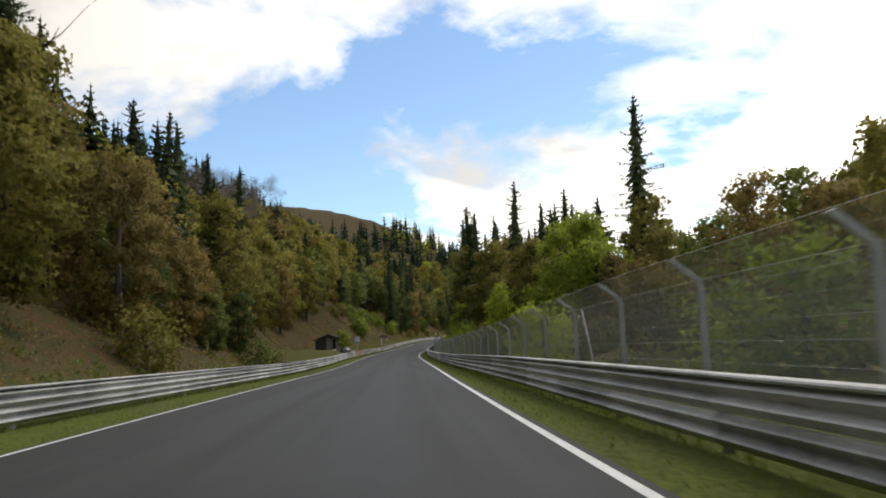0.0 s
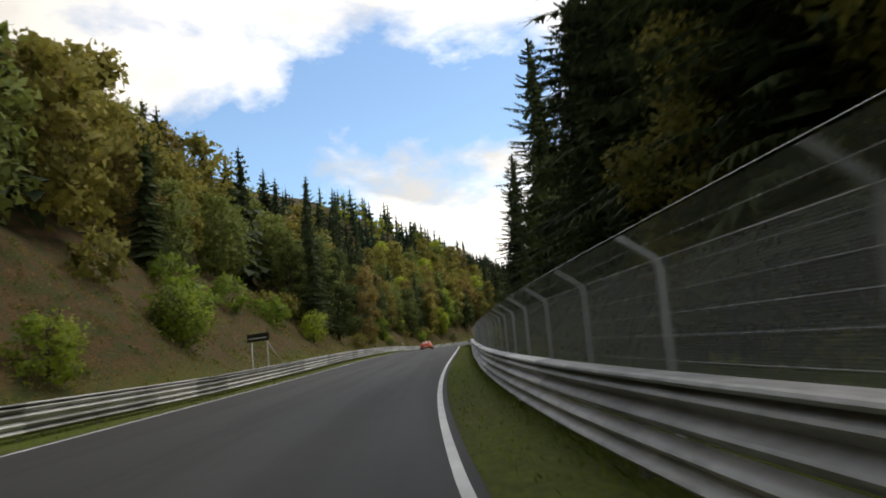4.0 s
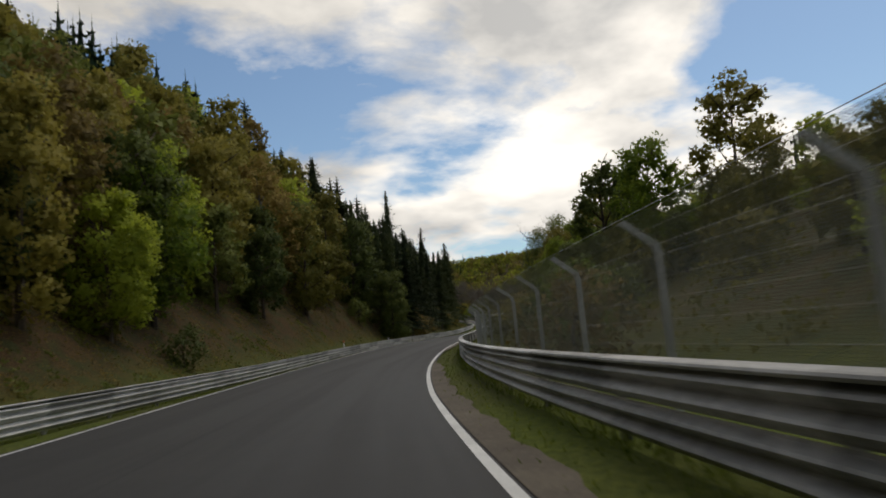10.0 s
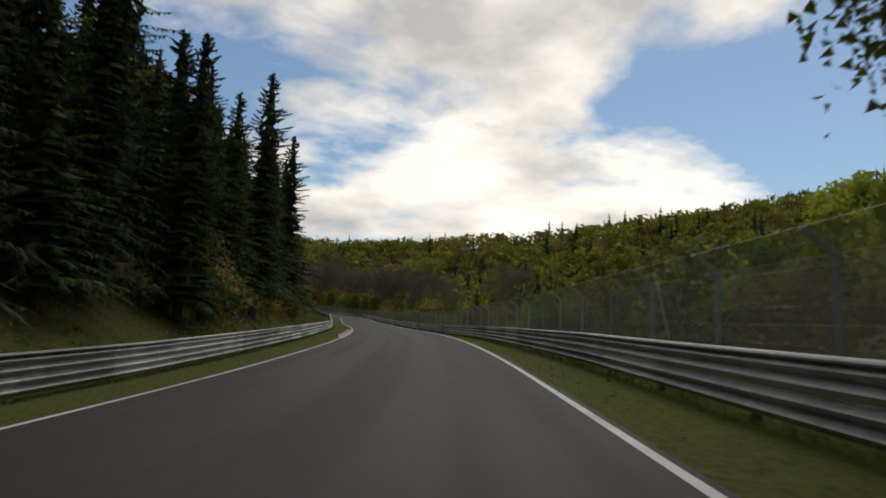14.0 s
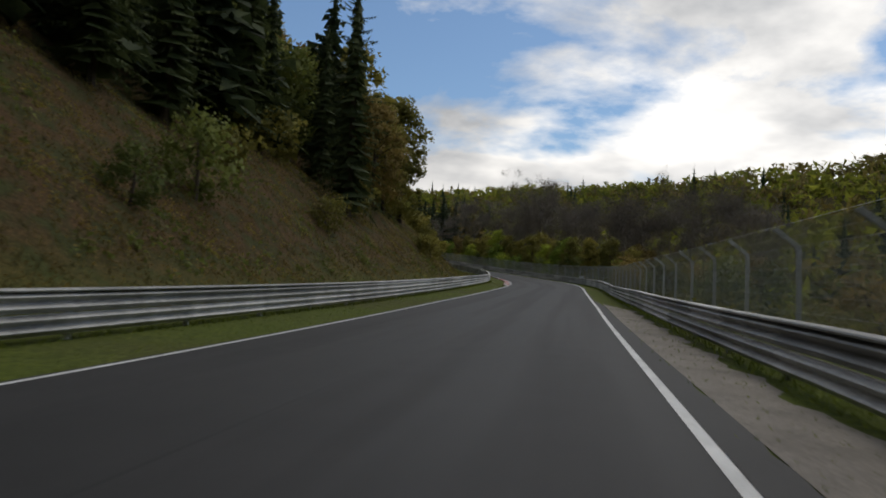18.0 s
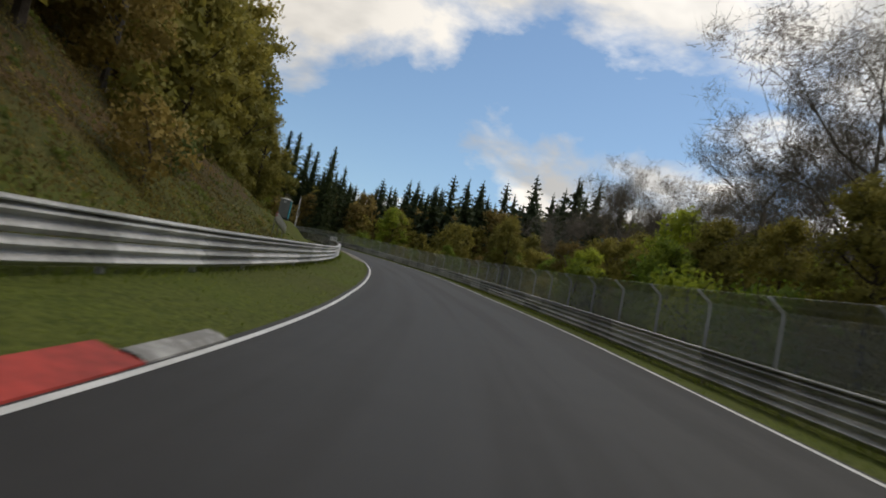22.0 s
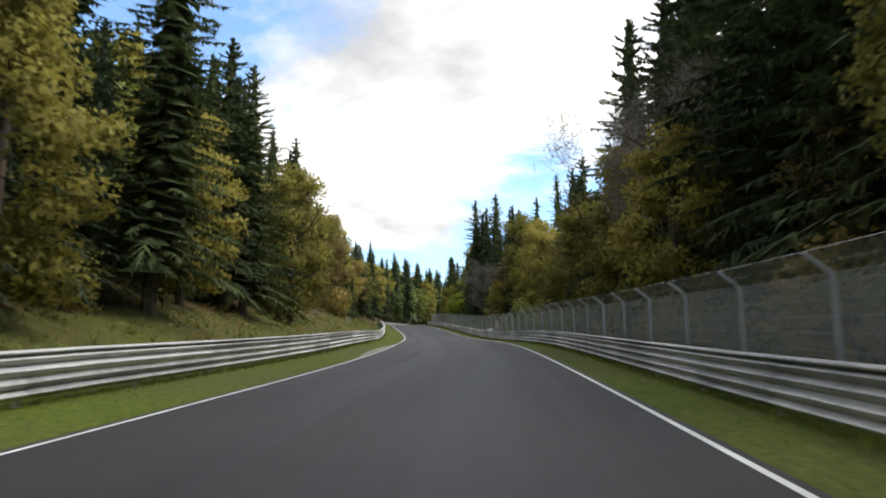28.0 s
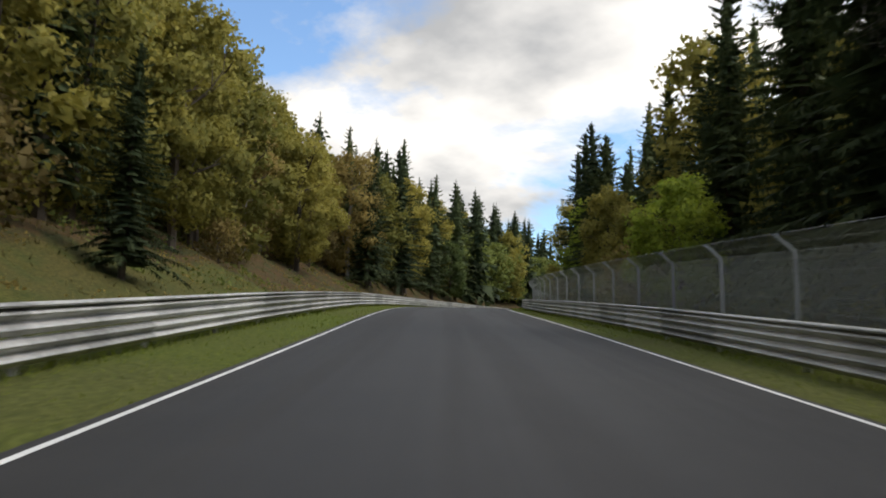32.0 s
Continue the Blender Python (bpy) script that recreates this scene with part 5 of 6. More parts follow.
for s0, s1, side, w0, w1, mt, lab in [(536, 584, 1, .06, .46, ASPHALT, "strip of dark asphalt outside the line"), (540, 580, 1, .44, 1.5, GRAVEL, "pale gravel strip between asphalt and rail"), (715, 744, -1, .12, .95, CONCRETE, "worn concrete slabs along the bend"),
                                      (806, 836, 1, .12, .62, CONCRETE, "worn concrete slabs along the track edge"), (866, 884, -1, .10, .55, GRAVEL, "pale gravel at the track edge"),
                                      (296, 345, 1, .10, .55, DIRT, "worn dirt edge beside the asphalt"), (356, 395, 1, .10, .45, DIRT, "worn dirt edge beside the asphalt"), (402, 414, 1, .10, .8, DIRT, "worn dirt edge beside the asphalt")]:
    if mt is CONCRETE:
        root = new("edge_paving")
        m0 = at(s0, side * float(along(HALF, s0))); root.matrix_world = m0
        inv_np = np.array(m0.inverted())
        for q0 in np.arange(s0, s1, .5):
            fade = min(1, (q0 - s0 + .8) / 5, (s1 - q0) / 5)
            q = np.array([q0, q0 + .47])
            rows = [place(q, side * (along(HALF, q) + o), h) for o, h in ((w0, -.06), (w0, .012), (w0 + (w1 - w0) * fade, .02), (w0 + (w1 - w0) * fade, -.06))]
            v = np.concatenate(rows) @ inv_np[:3, :3].T + inv_np[:3, 3]
            child("slab", mesh_of("slab", v, [(r * 2, r * 2 + 1, r * 2 + 3, r * 2 + 2) for r in range(3)], CONCRETE), root)
        tagged(root, lab, "paving", kind="structure")
    else:
        ribbon("shoulder", s0, s1, lambda s, a=s0, b=s1, x=w0, y=w1, sd=side: [sd * (along(HALF, s) + x), sd * (along(HALF, s) + x + (y - x) * np.clip(np.minimum((s - a) / 6, (b - s) / 6), .05, 1) * (1 + .12 * np.sin(s * 1.7) + .08 * np.sin(s * 4.1)))][::sd], mt, .5, .012, lab, "shoulder")


# ---- small helpers for built things ----
def box(bm, x0, x1, y0, y1, z0, z1, bevel=0.0):
    r = bmesh.ops.create_cube(bm, size=1.0)["verts"]
    for v in r:
        v.co = Vector(((x0 + x1) / 2 + v.co.x * (x1 - x0), (y0 + y1) / 2 + v.co.y * (y1 - y0), (z0 + z1) / 2 + v.co.z * (z1 - z0)))
    if bevel:
        edges = list({e for v in r for e in v.link_edges})
        bmesh.ops.bevel(bm, geom=edges, offset=bevel, segments=2, affect="EDGES")
    return bm


def boxed(name, parent, material, dims, bevel=0.0, label=""):
    return part(name, box(bmesh.new(), *dims, bevel), material, parent, label)


def piped(name, parent, material, pts, r, n=8, label=""):
    bm = bmesh.new(); tube(bm, pts, r, n)
    return part(name, bm, material, parent, label, True)


DARK_WOOD = surface("dark_planks", (0.016, 0.014, 0.014), (0.040, 0.036, 0.034), 1.0, 12, 0.85, bump=0.4, per="object")
ROOF_FELT = surface("roof_sheet", (0.10, 0.095, 0.09), (0.22, 0.21, 0.20), 1.0, 10, 0.8, bump=0.3)
PALE = surface("pale_board", (0.30, 0.27, 0.21), (0.48, 0.43, 0.35), 1.5, 12, 0.85, bump=0.2)
SIGN_WHITE = surface("sign_white", (0.62, 0.62, 0.62), (0.80, 0.80, 0.79), 1.0, 6, 0.5, bump=0)
SIGN_TEAL = surface("sign_teal", (0.02, 0.20, 0.24), (0.03, 0.28, 0.33), 1.0, 6, 0.5, bump=0)
BLACK = surface("black_plastic", (0.012, 0.012, 0.012), (0.028, 0.028, 0.028), 2.0, 20, 0.6, bump=0.1)
LETTER = surface("sign_letters", (0.015, 0.015, 0.016), (0.03, 0.03, 0.03), 2.0, 20, 0.6, bump=0)
WOOD = surface("weathered_wood", (0.12, 0.10, 0.075), (0.26, 0.22, 0.17), 2.0, 16, 0.9, bump=0.4, per="object")


# ---- marshals' shed ----
def shed():
    root = new("shed"); root.matrix_world = at(114.8, -10.2)
    ROOF_L, ROOF_R, LEN, DEEP = 3.75, 3.0, 14.8, 1.6
    z0 = .1
    # plank walls: back, two ends, part of the front; x runs away from the track, so the shed lies at negative x
    for i in range(36):
        y0 = i * LEN / 36
        boxed("plank", root, DARK_WOOD, (-DEEP, -DEEP + .04, y0 + .01, y0 + LEN / 36 - .01, z0, 2.7))
        if i < 17 or i > 27:
            boxed("plank", root, DARK_WOOD, (-.04, 0, y0 + .01, y0 + LEN / 36 - .01, z0, 3.55 - .75 * (i + 1) / 36))
    for i in range(7):
        for y in (0, LEN):
            boxed("plank", root, DARK_WOOD, (-DEEP + i * .23 + .005, -DEEP + i * .23 + .225, y, y + .04, z0, (2.65 if y else 2.75) + i * (.04 if y else .08)))
    for y in (.1, 7.0, LEN - .1):
        boxed("post", root, WOOD, (.02, .14, y - .06, y + .06, -.2, 3.0 if y > 8 else 3.3))
    bm = bmesh.new()
    c = [(-DEEP - .3, -.4, 2.80), (.45, -.4, ROOF_L), (.45, LEN + .5, ROOF_R), (-DEEP - .3, LEN + .5, 2.72)]
    lo = [bm.verts.new(p) for p in c]; hi = [bm.verts.new((x, y, z + .09)) for x, y, z in c]
    bm.faces.new(hi); bm.faces.new(lo[::-1])
    for i in range(4):
        bm.faces.new((lo[i], lo[(i + 1) % 4], hi[(i + 1) % 4], hi[i]))
    part("roof", bm, ROOF_FELT, root, "thin pale-edged sheet roof")
    boxed("floor", root, WOOD, (-DEEP, .1, 0, LEN, -.1, z0))
    tagged(root, "long dark plank shed with a lean-to roof and open front", "shed")
    w = new("low_wall"); w.matrix_world = at(116.6, -9.5, .72)
    boxed("board", w, PALE, (-.06, .06, 0, 4.0, -.1, .62)); boxed("stake", w, WOOD, (-.12, -.05, .3, .4, -.2, .7)); boxed("stake", w, WOOD, (-.12, -.05, 3.5, 3.6, -.2, .7))
    tagged(w, "pale board wall in front of the shed", "wall")



def grass_bank():
    """A low grassy rise in front of the shed."""
    s = np.arange(98, 127, 1.0)
    high = 1.35 * np.clip((s - 98) / 8, 0, 1) ** 1.3 * np.clip((126 - s) / 9, 0, 1)
    cols = [(-6.9, -.05), (-7.4, .22), (-8.2, .62), (-9.2, .94), (-10.2, 1.0), (-13.0, 1.0), (-15.5, .9), (-17.5, -.1)]
    v = np.concatenate([place(s, np.full(len(s), d), high * k - .02) for d, k in cols])
    n = len(s)
    i, j = np.meshgrid(np.arange(n - 1), np.arange(len(cols) - 1), indexing="ij")
    a = (j * n + i).ravel()
    me = quick_mesh("ground_bank", v, np.stack([a, a + 1, a + n + 1, a + n], 1), 4, GROUND)
    at_ = me.attributes.new("earth", "FLOAT", "POINT")
    at_.data.foreach_set("value", np.full(len(v), .4, np.float32))
    me.shade_smooth()
    tagged(new("ground_bank", me), "low rise of dry grass in front of the shed", "ground", kind="structure")


shed()
grass_bank()


# ---- cars ----
PAINT_ORANGE = surface("orange_paint", (0.72, 0.085, 0.012), (0.80, 0.115, 0.018), 1.0, 3, 0.28, 0.0, 0, gloss=0.6)
PAINT_DARK = surface("dark_paint", (0.014, 0.015, 0.016), (0.03, 0.032, 0.034), 1.0, 3, 0.25, 0.1, 0, gloss=0.6)
CAR_GLASS = surface("tinted_glass", (0.02, 0.024, 0.026), (0.035, 0.04, 0.042), 1.0, 3, 0.06, 0.0, 0, gloss=0.8)
TYRE = surface("tyre_rubber", (0.012, 0.012, 0.012), (0.025, 0.025, 0.025), 4.0, 30, 0.9, bump=0.2)
RIM = surface("wheel_alloy", (0.30, 0.30, 0.31), (0.48, 0.48, 0.49), 3.0, 20, 0.35, 0.8, 0)
LAMP_RED = surface("tail_lamp", (0.28, 0.01, 0.01), (0.42, 0.02, 0.015), 3.0, 20, 0.2, 0, 0, gloss=0.7)


def loft(sections, close=True):
    """Skin over closed cross-sections, each a list of points."""
    bm = bmesh.new(); rings = [[bm.verts.new(p) for p in sec] for sec in sections]
    n = len(rings[0])
    for a, b in zip(rings, rings[1:]):
        for i in range(n):
            bm.faces.new((a[i], a[(i + 1) % n], b[(i + 1) % n], b[i]))
    if close:
        bm.faces.new(rings[0][::-1]); bm.faces.new(rings[-1])
    bmesh.ops.recalc_face_normals(bm, faces=bm.faces)
    return bm


def wheel(root, x, y, r, w):
    bm = bmesh.new()
    prof = [(-w / 2, r * .62), (-w / 2, r * .93), (-w * .38, r), (w * .38, r), (w / 2, r * .93), (w / 2, r * .62)]
    rings = [[bm.verts.new((x + a, y + b * math.cos(t), r + b * math.sin(t))) for a, b in prof] for t in [6.2832 * i / 20 for i in range(20)]]
    for i in range(20):
        A, B = rings[i], rings[(i + 1) % 20]
        for k in range(5):
            bm.faces.new((A[k], A[k + 1], B[k + 1], B[k]))
    wh = part("wheel", bm, TYRE, root, "black tyre", True)
    bm = bmesh.new()
    sx = x + (w / 2 - .05) * (1 if x > 0 else -1)
    bmesh.ops.create_cone(bm, cap_ends=True, segments=20, radius1=r * .63, radius2=r * .63, depth=.03, matrix=Matrix.Translation((sx, y, r)) @ Matrix.Rotation(radians(90), 4, "Y"))
    for i in range(5):
        a = i * 1.2566
        tube(bm, [(sx + .02 * (1 if x > 0 else -1), y, r), (sx + .03 * (1 if x > 0 else -1), y + math.cos(a) * r * .58, r + math.sin(a) * r * .58)], .035, 5)
    part("rim", bm, RIM, wh, "five-spoke alloy rim")


def car_section(y, half, zlo, zhi, tuck=.06, crown=.05):
    """Closed cross-section of a car body at y."""
    return [(-half + tuck, y, zlo), (-half, y, zlo + (zhi - zlo) * .35), (-half + .02, y, zlo + (zhi - zlo) * .7), (-half * .82, y, zhi - .02), (-half * .4, y, zhi + crown * .8), (0, y, zhi + crown),
            (half * .4, y, zhi + crown * .8), (half * .82, y, zhi - .02), (half - .02, y, zlo + (zhi - zlo) * .7), (half, y, zlo + (zhi - zlo) * .35), (half - tuck, y, zlo)]


def orange_car():
    root = new("sports_car"); root.matrix_world = at(237.6, -1.35, .0, -2)
    body = [car_section(y, h, lo, hi) for y, h, lo, hi in [(-2.16, .62, .34, .52), (-2.10, .82, .26, .66), (-1.85, .90, .20, .80), (-1.45, .93, .18, .86), (-1.0, .92, .17, .88), (-.4, .86, .16, .86), (.3, .85, .16, .84), (.9, .86, .16, .80), (1.35, .88, .17, .74), (1.75, .86, .18, .64), (2.02, .78, .22, .52), (2.12, .60, .28, .44)]]
    part("body", loft(body), PAINT_ORANGE, root, "glossy orange bodywork", True)

    def roof_sec(y, hb, ht, zb, zt):
        return [(-hb, y, zb), (-(hb + ht) / 2, y, (zb + zt) / 2), (-ht, y, zt - .03), (-ht * .5, y, zt), (0, y, zt + .01), (ht * .5, y, zt), (ht, y, zt - .03), ((hb + ht) / 2, y, (zb + zt) / 2), (hb, y, zb)]
    cab = [roof_sec(y, hb, ht, zb, zt) for y, hb, ht, zb, zt in [(-1.35, .70, .60, .86, .90), (-.75, .76, .60, .86, 1.16), (-.25, .78, .58, .85, 1.28), (.25, .78, .57, .84, 1.29), (.70, .77, .58, .82, 1.14), (1.15, .74, .62, .79, .83)]]
    part("cabin", loft(cab), PAINT_ORANGE, root, "orange roof and pillars", True)

    def pane(name, pts):
        bm = bmesh.new(); f = bm.faces.new([bm.verts.new(p) for p in pts])
        ext = bmesh.ops.extrude_face_region(bm, geom=[f])
        n = f.normal.copy()
        for v in [g for g in ext["geom"] if isinstance(g, bmesh.types.BMVert)]:
            v.co += n * .012
        bmesh.ops.recalc_face_normals(bm, faces=bm.faces)
        part(name, bm, CAR_GLASS, root, "dark tinted glass")
    pane("rear_window", [(-.56, -1.27, .95), (.56, -1.27, .95), (.46, -.52, 1.255), (-.46, -.52, 1.255)])
    pane("windscreen", [(-.60, 1.08, .90), (.60, 1.08, .90), (.50, .45, 1.26), (-.50, .45, 1.26)])
    for sx in (-1, 1):
        pane("side_window", [(sx * .775, -.62, .93), (sx * .79, .55, .92), (sx * .66, .30, 1.22), (sx * .665, -.42, 1.21)])
        boxed("mirror", root, PAINT_ORANGE, (sx * .97 - .09, sx * .97 + .09, .55, .66, .86, .98), .03)
        boxed("tail_lamp", root, LAMP_RED, (sx * .62 - .2, sx * .62 + .2, -2.155, -2.10, .58, .68), .02)
        boxed("wing_strut", root, PAINT_ORANGE, (sx * .58 - .05, sx * .58 + .05, -1.95, -1.55, .80, 1.02), .02)
        boxed("sill", root, PAINT_ORANGE, (sx * .86 - .04, sx * .86 + .04, -.9, .9, .14, .24), .02)
        boxed("door_stripe", root, SIGN_WHITE, (sx * .87 - .006, sx * .87 + .006, .22, .42, .34, .72), 0, "white stripe on the door")
        for y in (-1.32, 1.28):
            wheel(root, sx * .80, y, .32, .25)
    wing = [[(x, y, z + dz) for y, dz in ((-2.08, .0), (-1.9, .045), (-1.6, .03), (-1.6, .0), (-1.9, .0))] for x, z in ((-.72, 1.02), (-.6, 1.0), (.6, 1.0), (.72, 1.02))]
    part("rear_wing", loft(wing), PAINT_ORANGE, root, "large orange rear wing")
    boxed("bumper_grille", root, BLACK, (-.7, .7, -2.15, -2.08, .24, .33), .01)
    plate = boxed("number_plate", root, SIGN_WHITE, (-.26, .26, -2.20, -2.16, .40, .51))
    boxed("plate_bar", plate, LETTER, (-.21, .21, -2.206, -2.20, .435, .475))
    tagged(root, "orange sports coupe with a large rear wing on the track", "car")


orange_car()


def parked_car():
    root = new("parked_car"); root.matrix_world = at(124.8, -8.6, 0, 12)
    body = [car_section(y, h, lo, hi) for y, h, lo, hi in [(-2.1, .70, .34, .80), (-2.0, .84, .24, .92), (-1.2, .87, .2, .95), (0, .88, .2, .95), (1.1, .87, .2, .92), (1.8, .82, .22, .80), (2.1, .66, .3, .66)]]
    part("body", loft(body), PAINT_DARK, root, "", True)
    cab = [[(-a, y, .92), (-b, y, z), (b, y, z), (a, y, .92)] for y, a, b, z in [(-2.0, .74, .62, 1.0), (-1.5, .78, .62, 1.42), (.2, .80, .64, 1.46), (1.1, .76, .66, .96)]]
    part("cabin", loft(cab), CAR_GLASS, root, "dark windows", True)
    for sx in (-1, 1):
        boxed("headlight", root, SIGN_WHITE, (sx * .6 - .14, sx * .6 + .14, 1.98, 2.1, .60, .72), .03, "pale headlight")
        for y in (-1.3, 1.35):
            wheel(root, sx * .78, y, .31, .2)
    tagged(root, "dark car parked beside the shed behind the rail", "car")


parked_car()


# ---- signs ----
def sign_board(name, s, d, h, wide, tall, text="", post=True, teal=False, bars=0, spin=0.0, face=SIGN_WHITE, label="", foot=0.0):
    root = new(name); root.matrix_world = at(s, d, 0, spin)
    boxed("panel", root, face, (-wide / 2, wide / 2, -.02, .02, h - tall, h), .006)
    if post:
        piped("post", root, STEEL_POST, [(0, .04, -.4), (0, .04, h - .02)], .03)
    if teal:
        boxed("band", root, SIGN_TEAL, (-wide / 2 + .01, wide / 2 - .01, -.028, -.021, h - tall + .03, h - tall * .76))
    for i in range(bars):
        z = h - tall * (.14 + .16 * i)
        boxed("bar", root, LETTER, (-wide * .3, wide * (.3 - .08 * (i % 2)), -.028, -.021, z - .035, z + .015))
    if text:
        cu = bpy.data.curves.new("digits", "FONT"); cu.body = text; cu.size = tall * .95; cu.align_x, cu.align_y = "CENTER", "CENTER"; cu.extrude = .003
        o = new("digits", cu); o.data.materials.append(LETTER); o.parent = root
        o.matrix_local = Matrix.Translation((0, -.025, h - tall * .5)) @ Matrix.Rotation(radians(90), 4, "X")
    return tagged(root, label, "sign")


sign_board("track_sign", 130, -7.3, 3.12, .85, 1.05, teal=True, bars=3, label="white roadside sign with a teal band on a post")
sign_board("notice", 123, -8.0, 1.60, .45, .36, label="small white notice on a post by the shed")
sign_board("notice", 122.5, -7.0, 1.05, .6, .35, bars=1, label="small white notice behind the rail")
sign_board("marshal_sign", 720.5, -6.6, 1.38, .62, .38, "134", label="white marshal post sign reading 134 behind the rail")
sign_board("marshal_sign", 918.8, 5.95, 1.10, .62, .38, "136", label="white marshal post sign reading 136 behind the rail")
sign_board("marshal_sign", 634.6, 5.95, 1.12, .62, .38, "133", label="white marshal post sign reading 133 behind the rail")


def dark_board():
    root = new("board_on_poles"); root.matrix_world = at(166, -8.3, 0, -48)
    boxed("panel", root, BLACK, (-1.5, 1.5, -.05, .05, 2.35, 2.85), .01)
    boxed("stripe", root, SIGN_WHITE, (-1.3, 1.3, -.06, -.05, 2.52, 2.60))
    for x in (-1.1, 1.1):
        piped("pole", root, STEEL_POST, [(x, .08, -.4), (x, .08, 2.8)], .04)
    piped("stay", root, STEEL_POST, [(1.1, .1, 2.3), (2.0, 1.2, -.1)], .03)
    tagged(root, "black board with a white stripe on steel poles", "sign")


dark_board()


def marker_post(s, d, h, red):
    root = new("marker_post"); root.matrix_world = at(s, d)
    piped("post", root, SIGN_WHITE, [(0, 0, -.3), (0, 0, h)], .045)
    if red:
        piped("cap", root, RED, [(0, 0, h - .02), (0, 0, h + .16)], .05)
    tagged(root, "slim white marker post with a red top" if red else "slim white marker post beside the rail", "post")


marker_post(378, -6.8, 1.25, True)
marker_post(398, -6.9, 1.1, False)
marker_post(301, -13.0, 1.0, False)


# ---- painted rail pieces, loose rail on the bank, toilet, shelter ----
def painted_panel(s0, s1, side, label):
    root = new("painted_rail_panel")
    m0 = at(s0, side * float(along(RAIL_L, s0))); root.matrix_world = m0
    inv_np = np.array(m0.inverted())
    for z0, cap in ((Z_UP, True), (Z_LOW, False)):
        s = np.array([s0, (s0 + s1) / 2, s1])
        rail = along(RAIL_L, s)
        ring = [(h, o + .006) for h, o in BEAM] + ([(.168, .066), (.170, .118), (.196, .130), (.220, .118), (.230, .09), (.230, -.10)] if cap else [])
        v = np.concatenate([place(s, side * (rail - o), z0 + h) for h, o in ring]) @ inv_np[:3, :3].T + inv_np[:3, 3]
        f = [(q * 3 + i, (q + 1) * 3 + i, (q + 1) * 3 + i + 1, q * 3 + i + 1) for q in range(len(ring) - 1) for i in range(2)]
        child("beam", mesh_of("beam", v, f, RED), root)
    tagged(root, label, "guard rail")


painted_panel(120.2, 123.6, -1, "bright orange-red painted panel of the guard rail")
painted_panel(743.0, 745.2, -1, "orange-red painted end panel of the guard rail")


def rail_overlap():
    """A second length of rail that starts behind the painted end and stands a little higher."""
    root = new("overlapping_rail")
    s0, s1 = 739.0, 763.0
    m0 = at(s0, -float(along(RAIL_L, s0)) - .55); root.matrix_world = m0
    inv = m0.inverted(); inv_np = np.array(inv)
    for q0 in np.arange(s0, s1 - .1, 4.0):
        q = np.array([q0, q0 + 2, q0 + 4.02])
        rise = .22 * np.clip((s1 - q) / 16, 0, 1)
        away = along(RAIL_L, q) + .05 + .5 * np.clip((s1 - q) / 16, 0, 1)
        for z0 in (Z_UP, Z_LOW):
            v = np.concatenate([place(q, -(away - o), z0 + h + rise) for h, o in BEAM]) @ inv_np[:3, :3].T + inv_np[:3, 3]
            child("beam", mesh_of("beam", v, [(r * 3 + i, (r + 1) * 3 + i, (r + 1) * 3 + i + 1, r * 3 + i + 1) for r in range(len(BEAM) - 1) for i in range(2)], STEEL), root)
        o = child("post", RAIL_POST, root)
        o.matrix_local = inv @ at(q0 + .05, -(float(away[0]) + .10), .12, 90)
    tagged(root, "second galvanised steel rail overlapping the painted rail end", "guard rail")


rail_overlap()


def loose_rail():
    root = new("rail_on_bank"); a = Vector(place(702.3, -10.2)); b = Vector(place(710.5, -10.2))
    za, zb = float(np.interp(702.3, _S, _Z)) + 2.15, float(np.interp(710.5, _S, _Z)) + 1.35
    a.z, b.z = za, zb
    root.matrix_world = Matrix.Translation(a)
    d = (b - a); L = d.length; d.normalize()
    side = Vector((d.y, -d.x, 0)).normalized()
    up = side.cross(d).normalized()
    for k, z0 in ((0, .16), (1, -.17)):
        for q, (t0, t1, mt) in enumerate(((0, .05, RED if k == 0 else SIGN_WHITE), (.05, 1, STEEL))):
            v = [d * (L * t) + up * (z0 + h) + side * o for h, o in BEAM for t in (t0, t1)]
            n = len(BEAM)
            child("beam", mesh_of("beam", v, [(i * 2, i * 2 + 2, i * 2 + 3, i * 2 + 1) for i in range(n - 1)], mt), root, "red painted end" if mt is RED else "")
    for t in (.12, .5, .93):
        p = d * (L * t) - side * .08
        g = place(702.3 + 8.2 * t, -10.3)
        piped("post", root, STEEL_POST, [p + up * .3, Vector((p.x, p.y, float(g[2]) - a.z - .3))], .05, 6)
    tagged(root, "slanting steel rail with a red end on the grassy bank", "guard rail")


loose_rail()


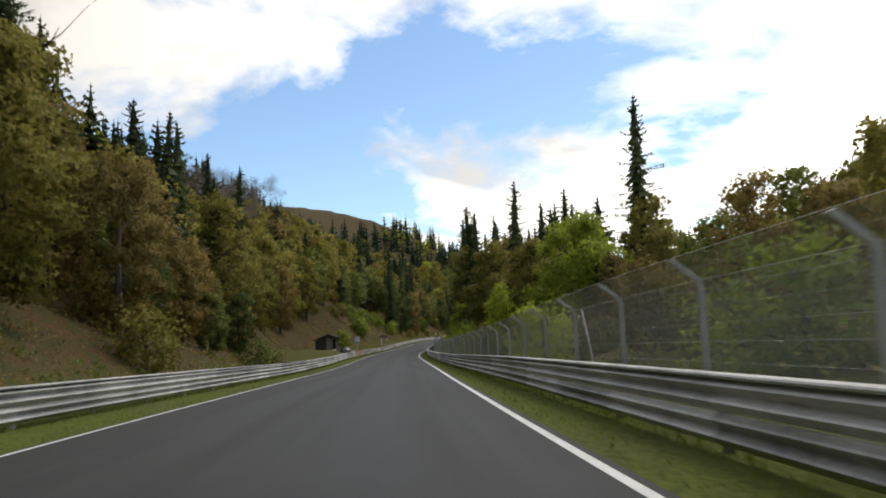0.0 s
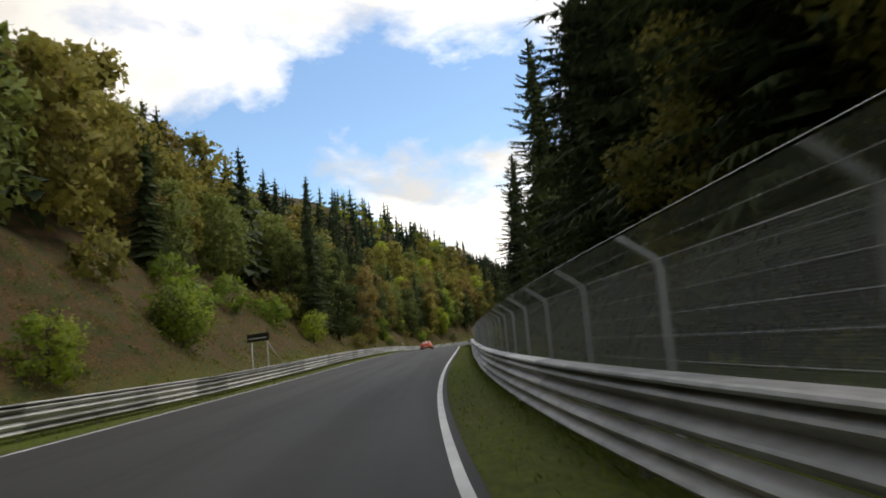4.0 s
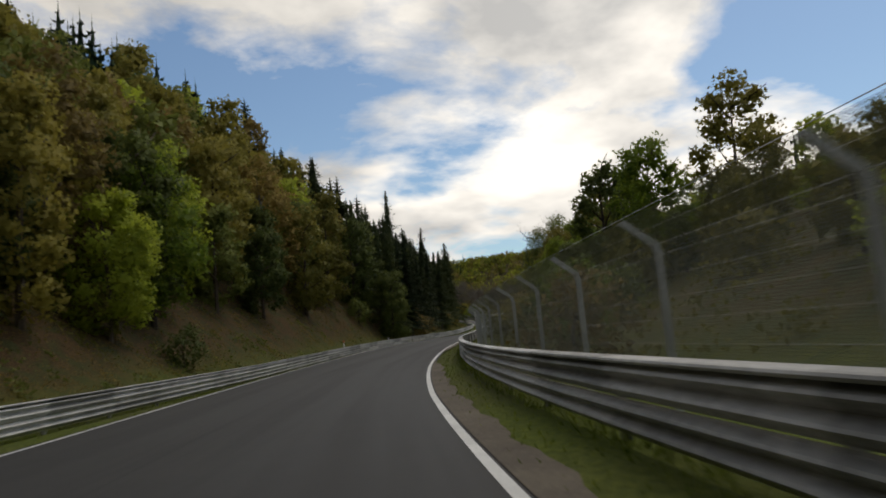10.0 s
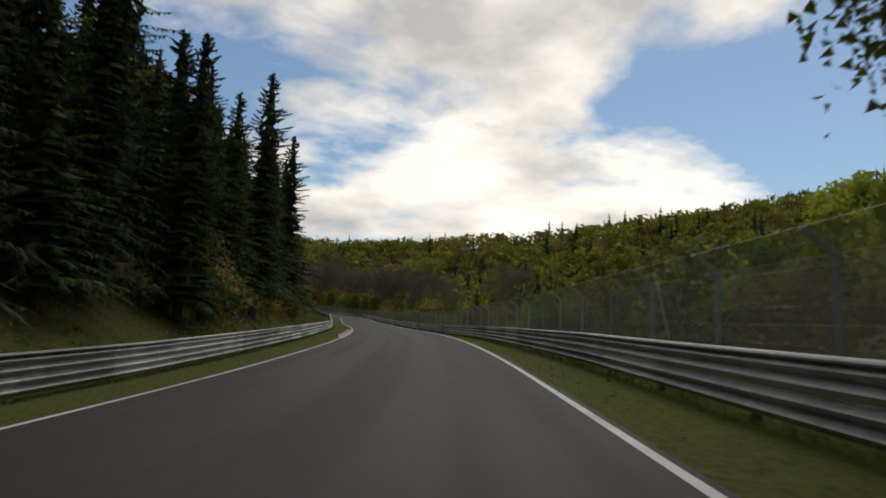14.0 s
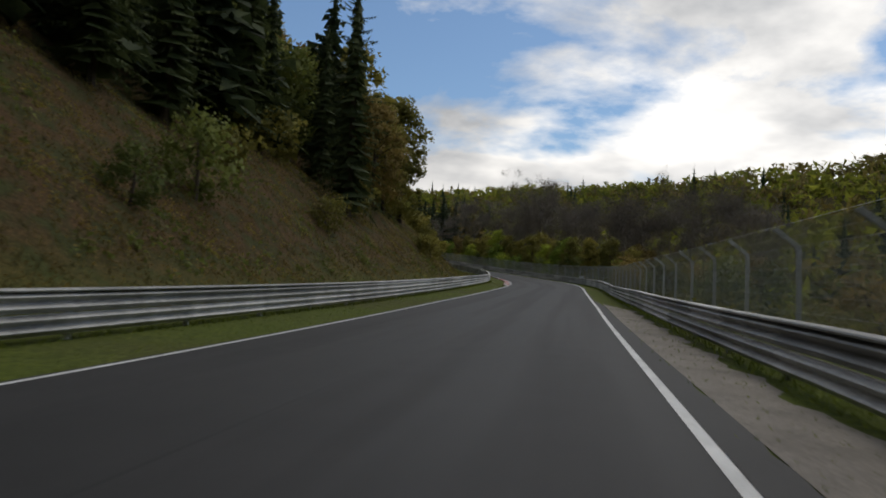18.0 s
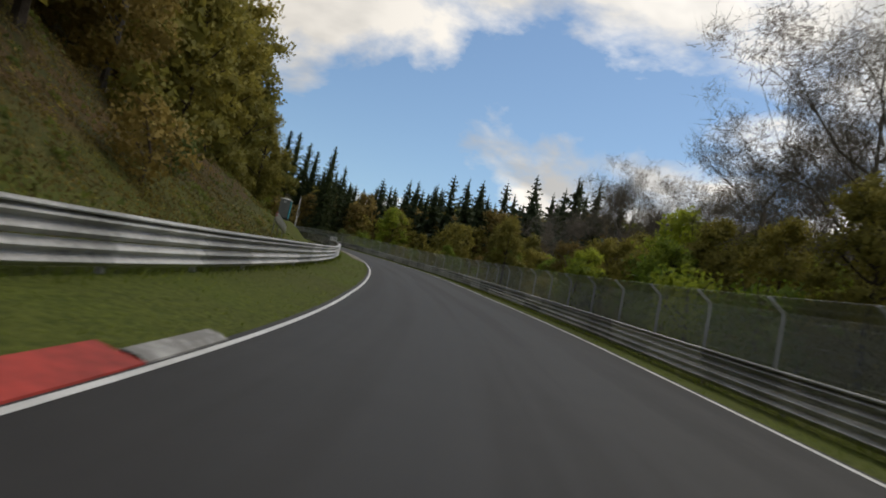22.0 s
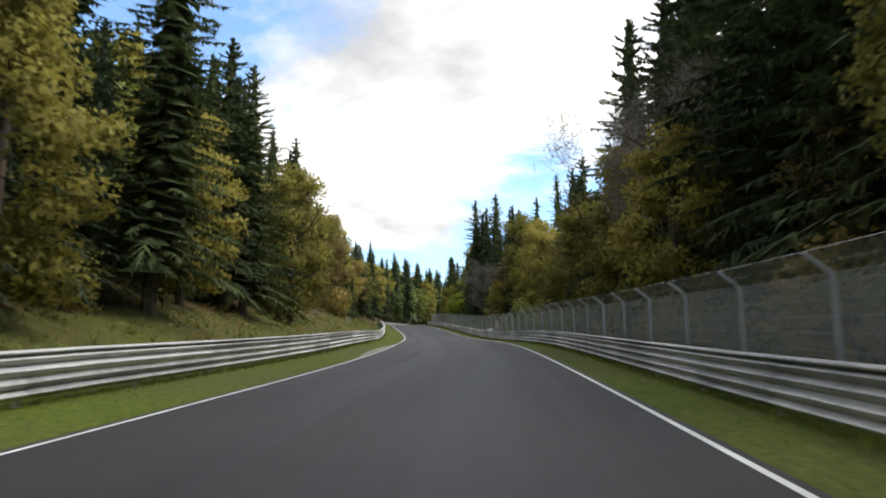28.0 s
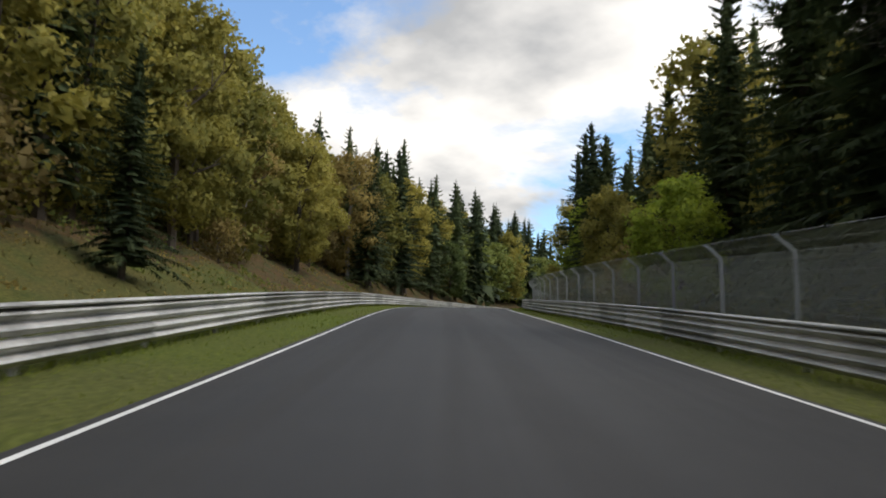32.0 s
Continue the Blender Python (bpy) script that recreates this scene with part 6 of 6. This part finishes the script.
def grass_terrace():
    """A level grassy step in the bank that carries the toilet."""
    s = np.arange(716, 752, 1.0)
    fade = np.clip((s - 716) / 8, 0, 1) * np.clip((751 - s) / 8, 0, 1)
    base = np.interp(s, _S, _Z)
    rows = []
    for d, over in ((-8.4, -.1), (-9.2, .75), (-10.0, 1.5), (-10.8, 2.08), (-12.6, 2.2), (-14.0, 2.5), (-16.0, 3.0)):
        g = place(s, np.full(len(s), d))
        top = np.maximum(base + over, g[:, 2])
        g[:, 2] = g[:, 2] - .05 + (top - g[:, 2] + .05) * fade
        rows.append(g)
    n = len(s)
    i, j = np.meshgrid(np.arange(n - 1), np.arange(len(rows) - 1), indexing="ij")
    a = (j * n + i).ravel()
    me = quick_mesh("ground_terrace", np.concatenate(rows), np.stack([a, a + 1, a + n + 1, a + n], 1), 4, GROUND)
    at_ = me.attributes.new("earth", "FLOAT", "POINT")
    at_.data.foreach_set("value", np.full(len(me.vertices), .25, np.float32))
    me.shade_smooth()
    tagged(new("ground_terrace", me), "level grassy step in the bank under the toilet", "ground", kind="structure")


grass_terrace()


def toilet():
    root = new("portable_toilet")
    root.matrix_world = at(737.2, -11.7, 0, -8)
    z = (2.2 - float(place(736.7, -11.7)[2] - np.interp(736.7, _S, _Z)))
    GREY = surface("toilet_grey", (0.17, 0.18, 0.19), (0.26, 0.27, 0.28), 1.0, 10, 0.5, bump=0)
    TEAL = surface("toilet_teal", (0.01, 0.22, 0.27), (0.02, 0.32, 0.38), 1.0, 10, 0.45, bump=0)
    boxed("base", root, BLACK, (-.58, .58, -.58, .58, z - .04, z + .12), .03)
    boxed("side_wall", root, GREY, (-.56, .5, -.56, .56, z + .12, z + 2.12), .04, "grey plastic walls")
    boxed("door", root, TEAL, (.5, .56, -.5, .5, z + .16, z + 2.08), .02, "teal plastic door")
    boxed("sign_plate", root, SIGN_WHITE, (-.2, .1, -.57, -.56, z + 1.75, z + 1.95))
    for y in (-.45, .45):
        boxed("rib", root, TEAL, (.555, .585, y - .05, y + .05, z + .2, z + 2.05), .01)
    bm = bmesh.new()
    sec = [[(x, y, z + 2.12 + .16 * math.cos(x / .62 * 1.45)) for x in (-.62, -.3, 0, .3, .62)] + [(x, y, z + 2.10) for x in (.62, .3, 0, -.3, -.62)] for y in (-.62, .62)]
    part("roof", loft(sec), SIGN_WHITE, root, "white curved roof", True)
    tagged(root, "teal and grey portable toilet with a white roof on the bank", "toilet")
    sh = new("shelter_frame"); sh.matrix_world = at(729, -10.4)
    g = float(place(729, -10.4)[2] - np.interp(729, _S, _Z))
    NETTING = surface("dark_netting", (0.012, 0.014, 0.016), (0.03, 0.033, 0.036), 2.0, 20, 0.9, bump=0.2)
    piped("ridge_pole", sh, STEEL_POST, [(0, -.6, 4.75 - g), (.1, 13.5, 4.0 - g)], .035)
    for y, h in ((.2, 4.7), (12.8, 4.05)):
        piped("pole", sh, STEEL_POST, [(0, y, -.4), (0, y, h - g)], .035)
    boxed("screen", sh, NETTING, (-.03, -.01, .2, 4.4, .1, 1.5), 0, "dark netting screen")
    tagged(sh, "steel pole frame with a dark netting screen on the bank", "shelter")


toilet()


# ---- braces of the catch fence, stakes on the bank ----
for s, h in ((17.4, 2.0), (98.2, 2.2), (294.8, 2.0), (348.4, 2.15), (447, 2.1), (616.8, 2.1), (665.6, 2.2), (745.8, 2.3), (822.8, 2.2), (915.8, 2.0)):
    root = new("fence_brace"); d = float(along(RAIL_R, s)) + FENCE_D - .12
    root.matrix_world = at(s, d)
    piped("tube", root, STEEL, [(0, 0, h), (0, -1.5, -.1)], .028)
    boxed("foot_plate", root, STEEL, (-.06, .06, -1.6, -1.4, -.04, .02))
    tagged(root, "slanting steel tube bracing a fence post", "brace", "braces of the catch fence")

for s, d in ((836.8, -12), (839.7, -12.1), (843, -12), (846.5, -12.2), (950.5, -11.2), (953.5, -11.1), (956.6, -11.2), (960, -11.3), (944, -11.2)):
    root = new("fence_stake"); root.matrix_world = at(s, d, 0, random.uniform(0, 90))
    piped("stake", root, WOOD, [(0, 0, -.3), (random.uniform(-.05, .05), 0, 1.05)], [.06, .05], 7)
    tagged(root, "weathered wooden pasture stake on the bank", "stake", "pasture stakes")
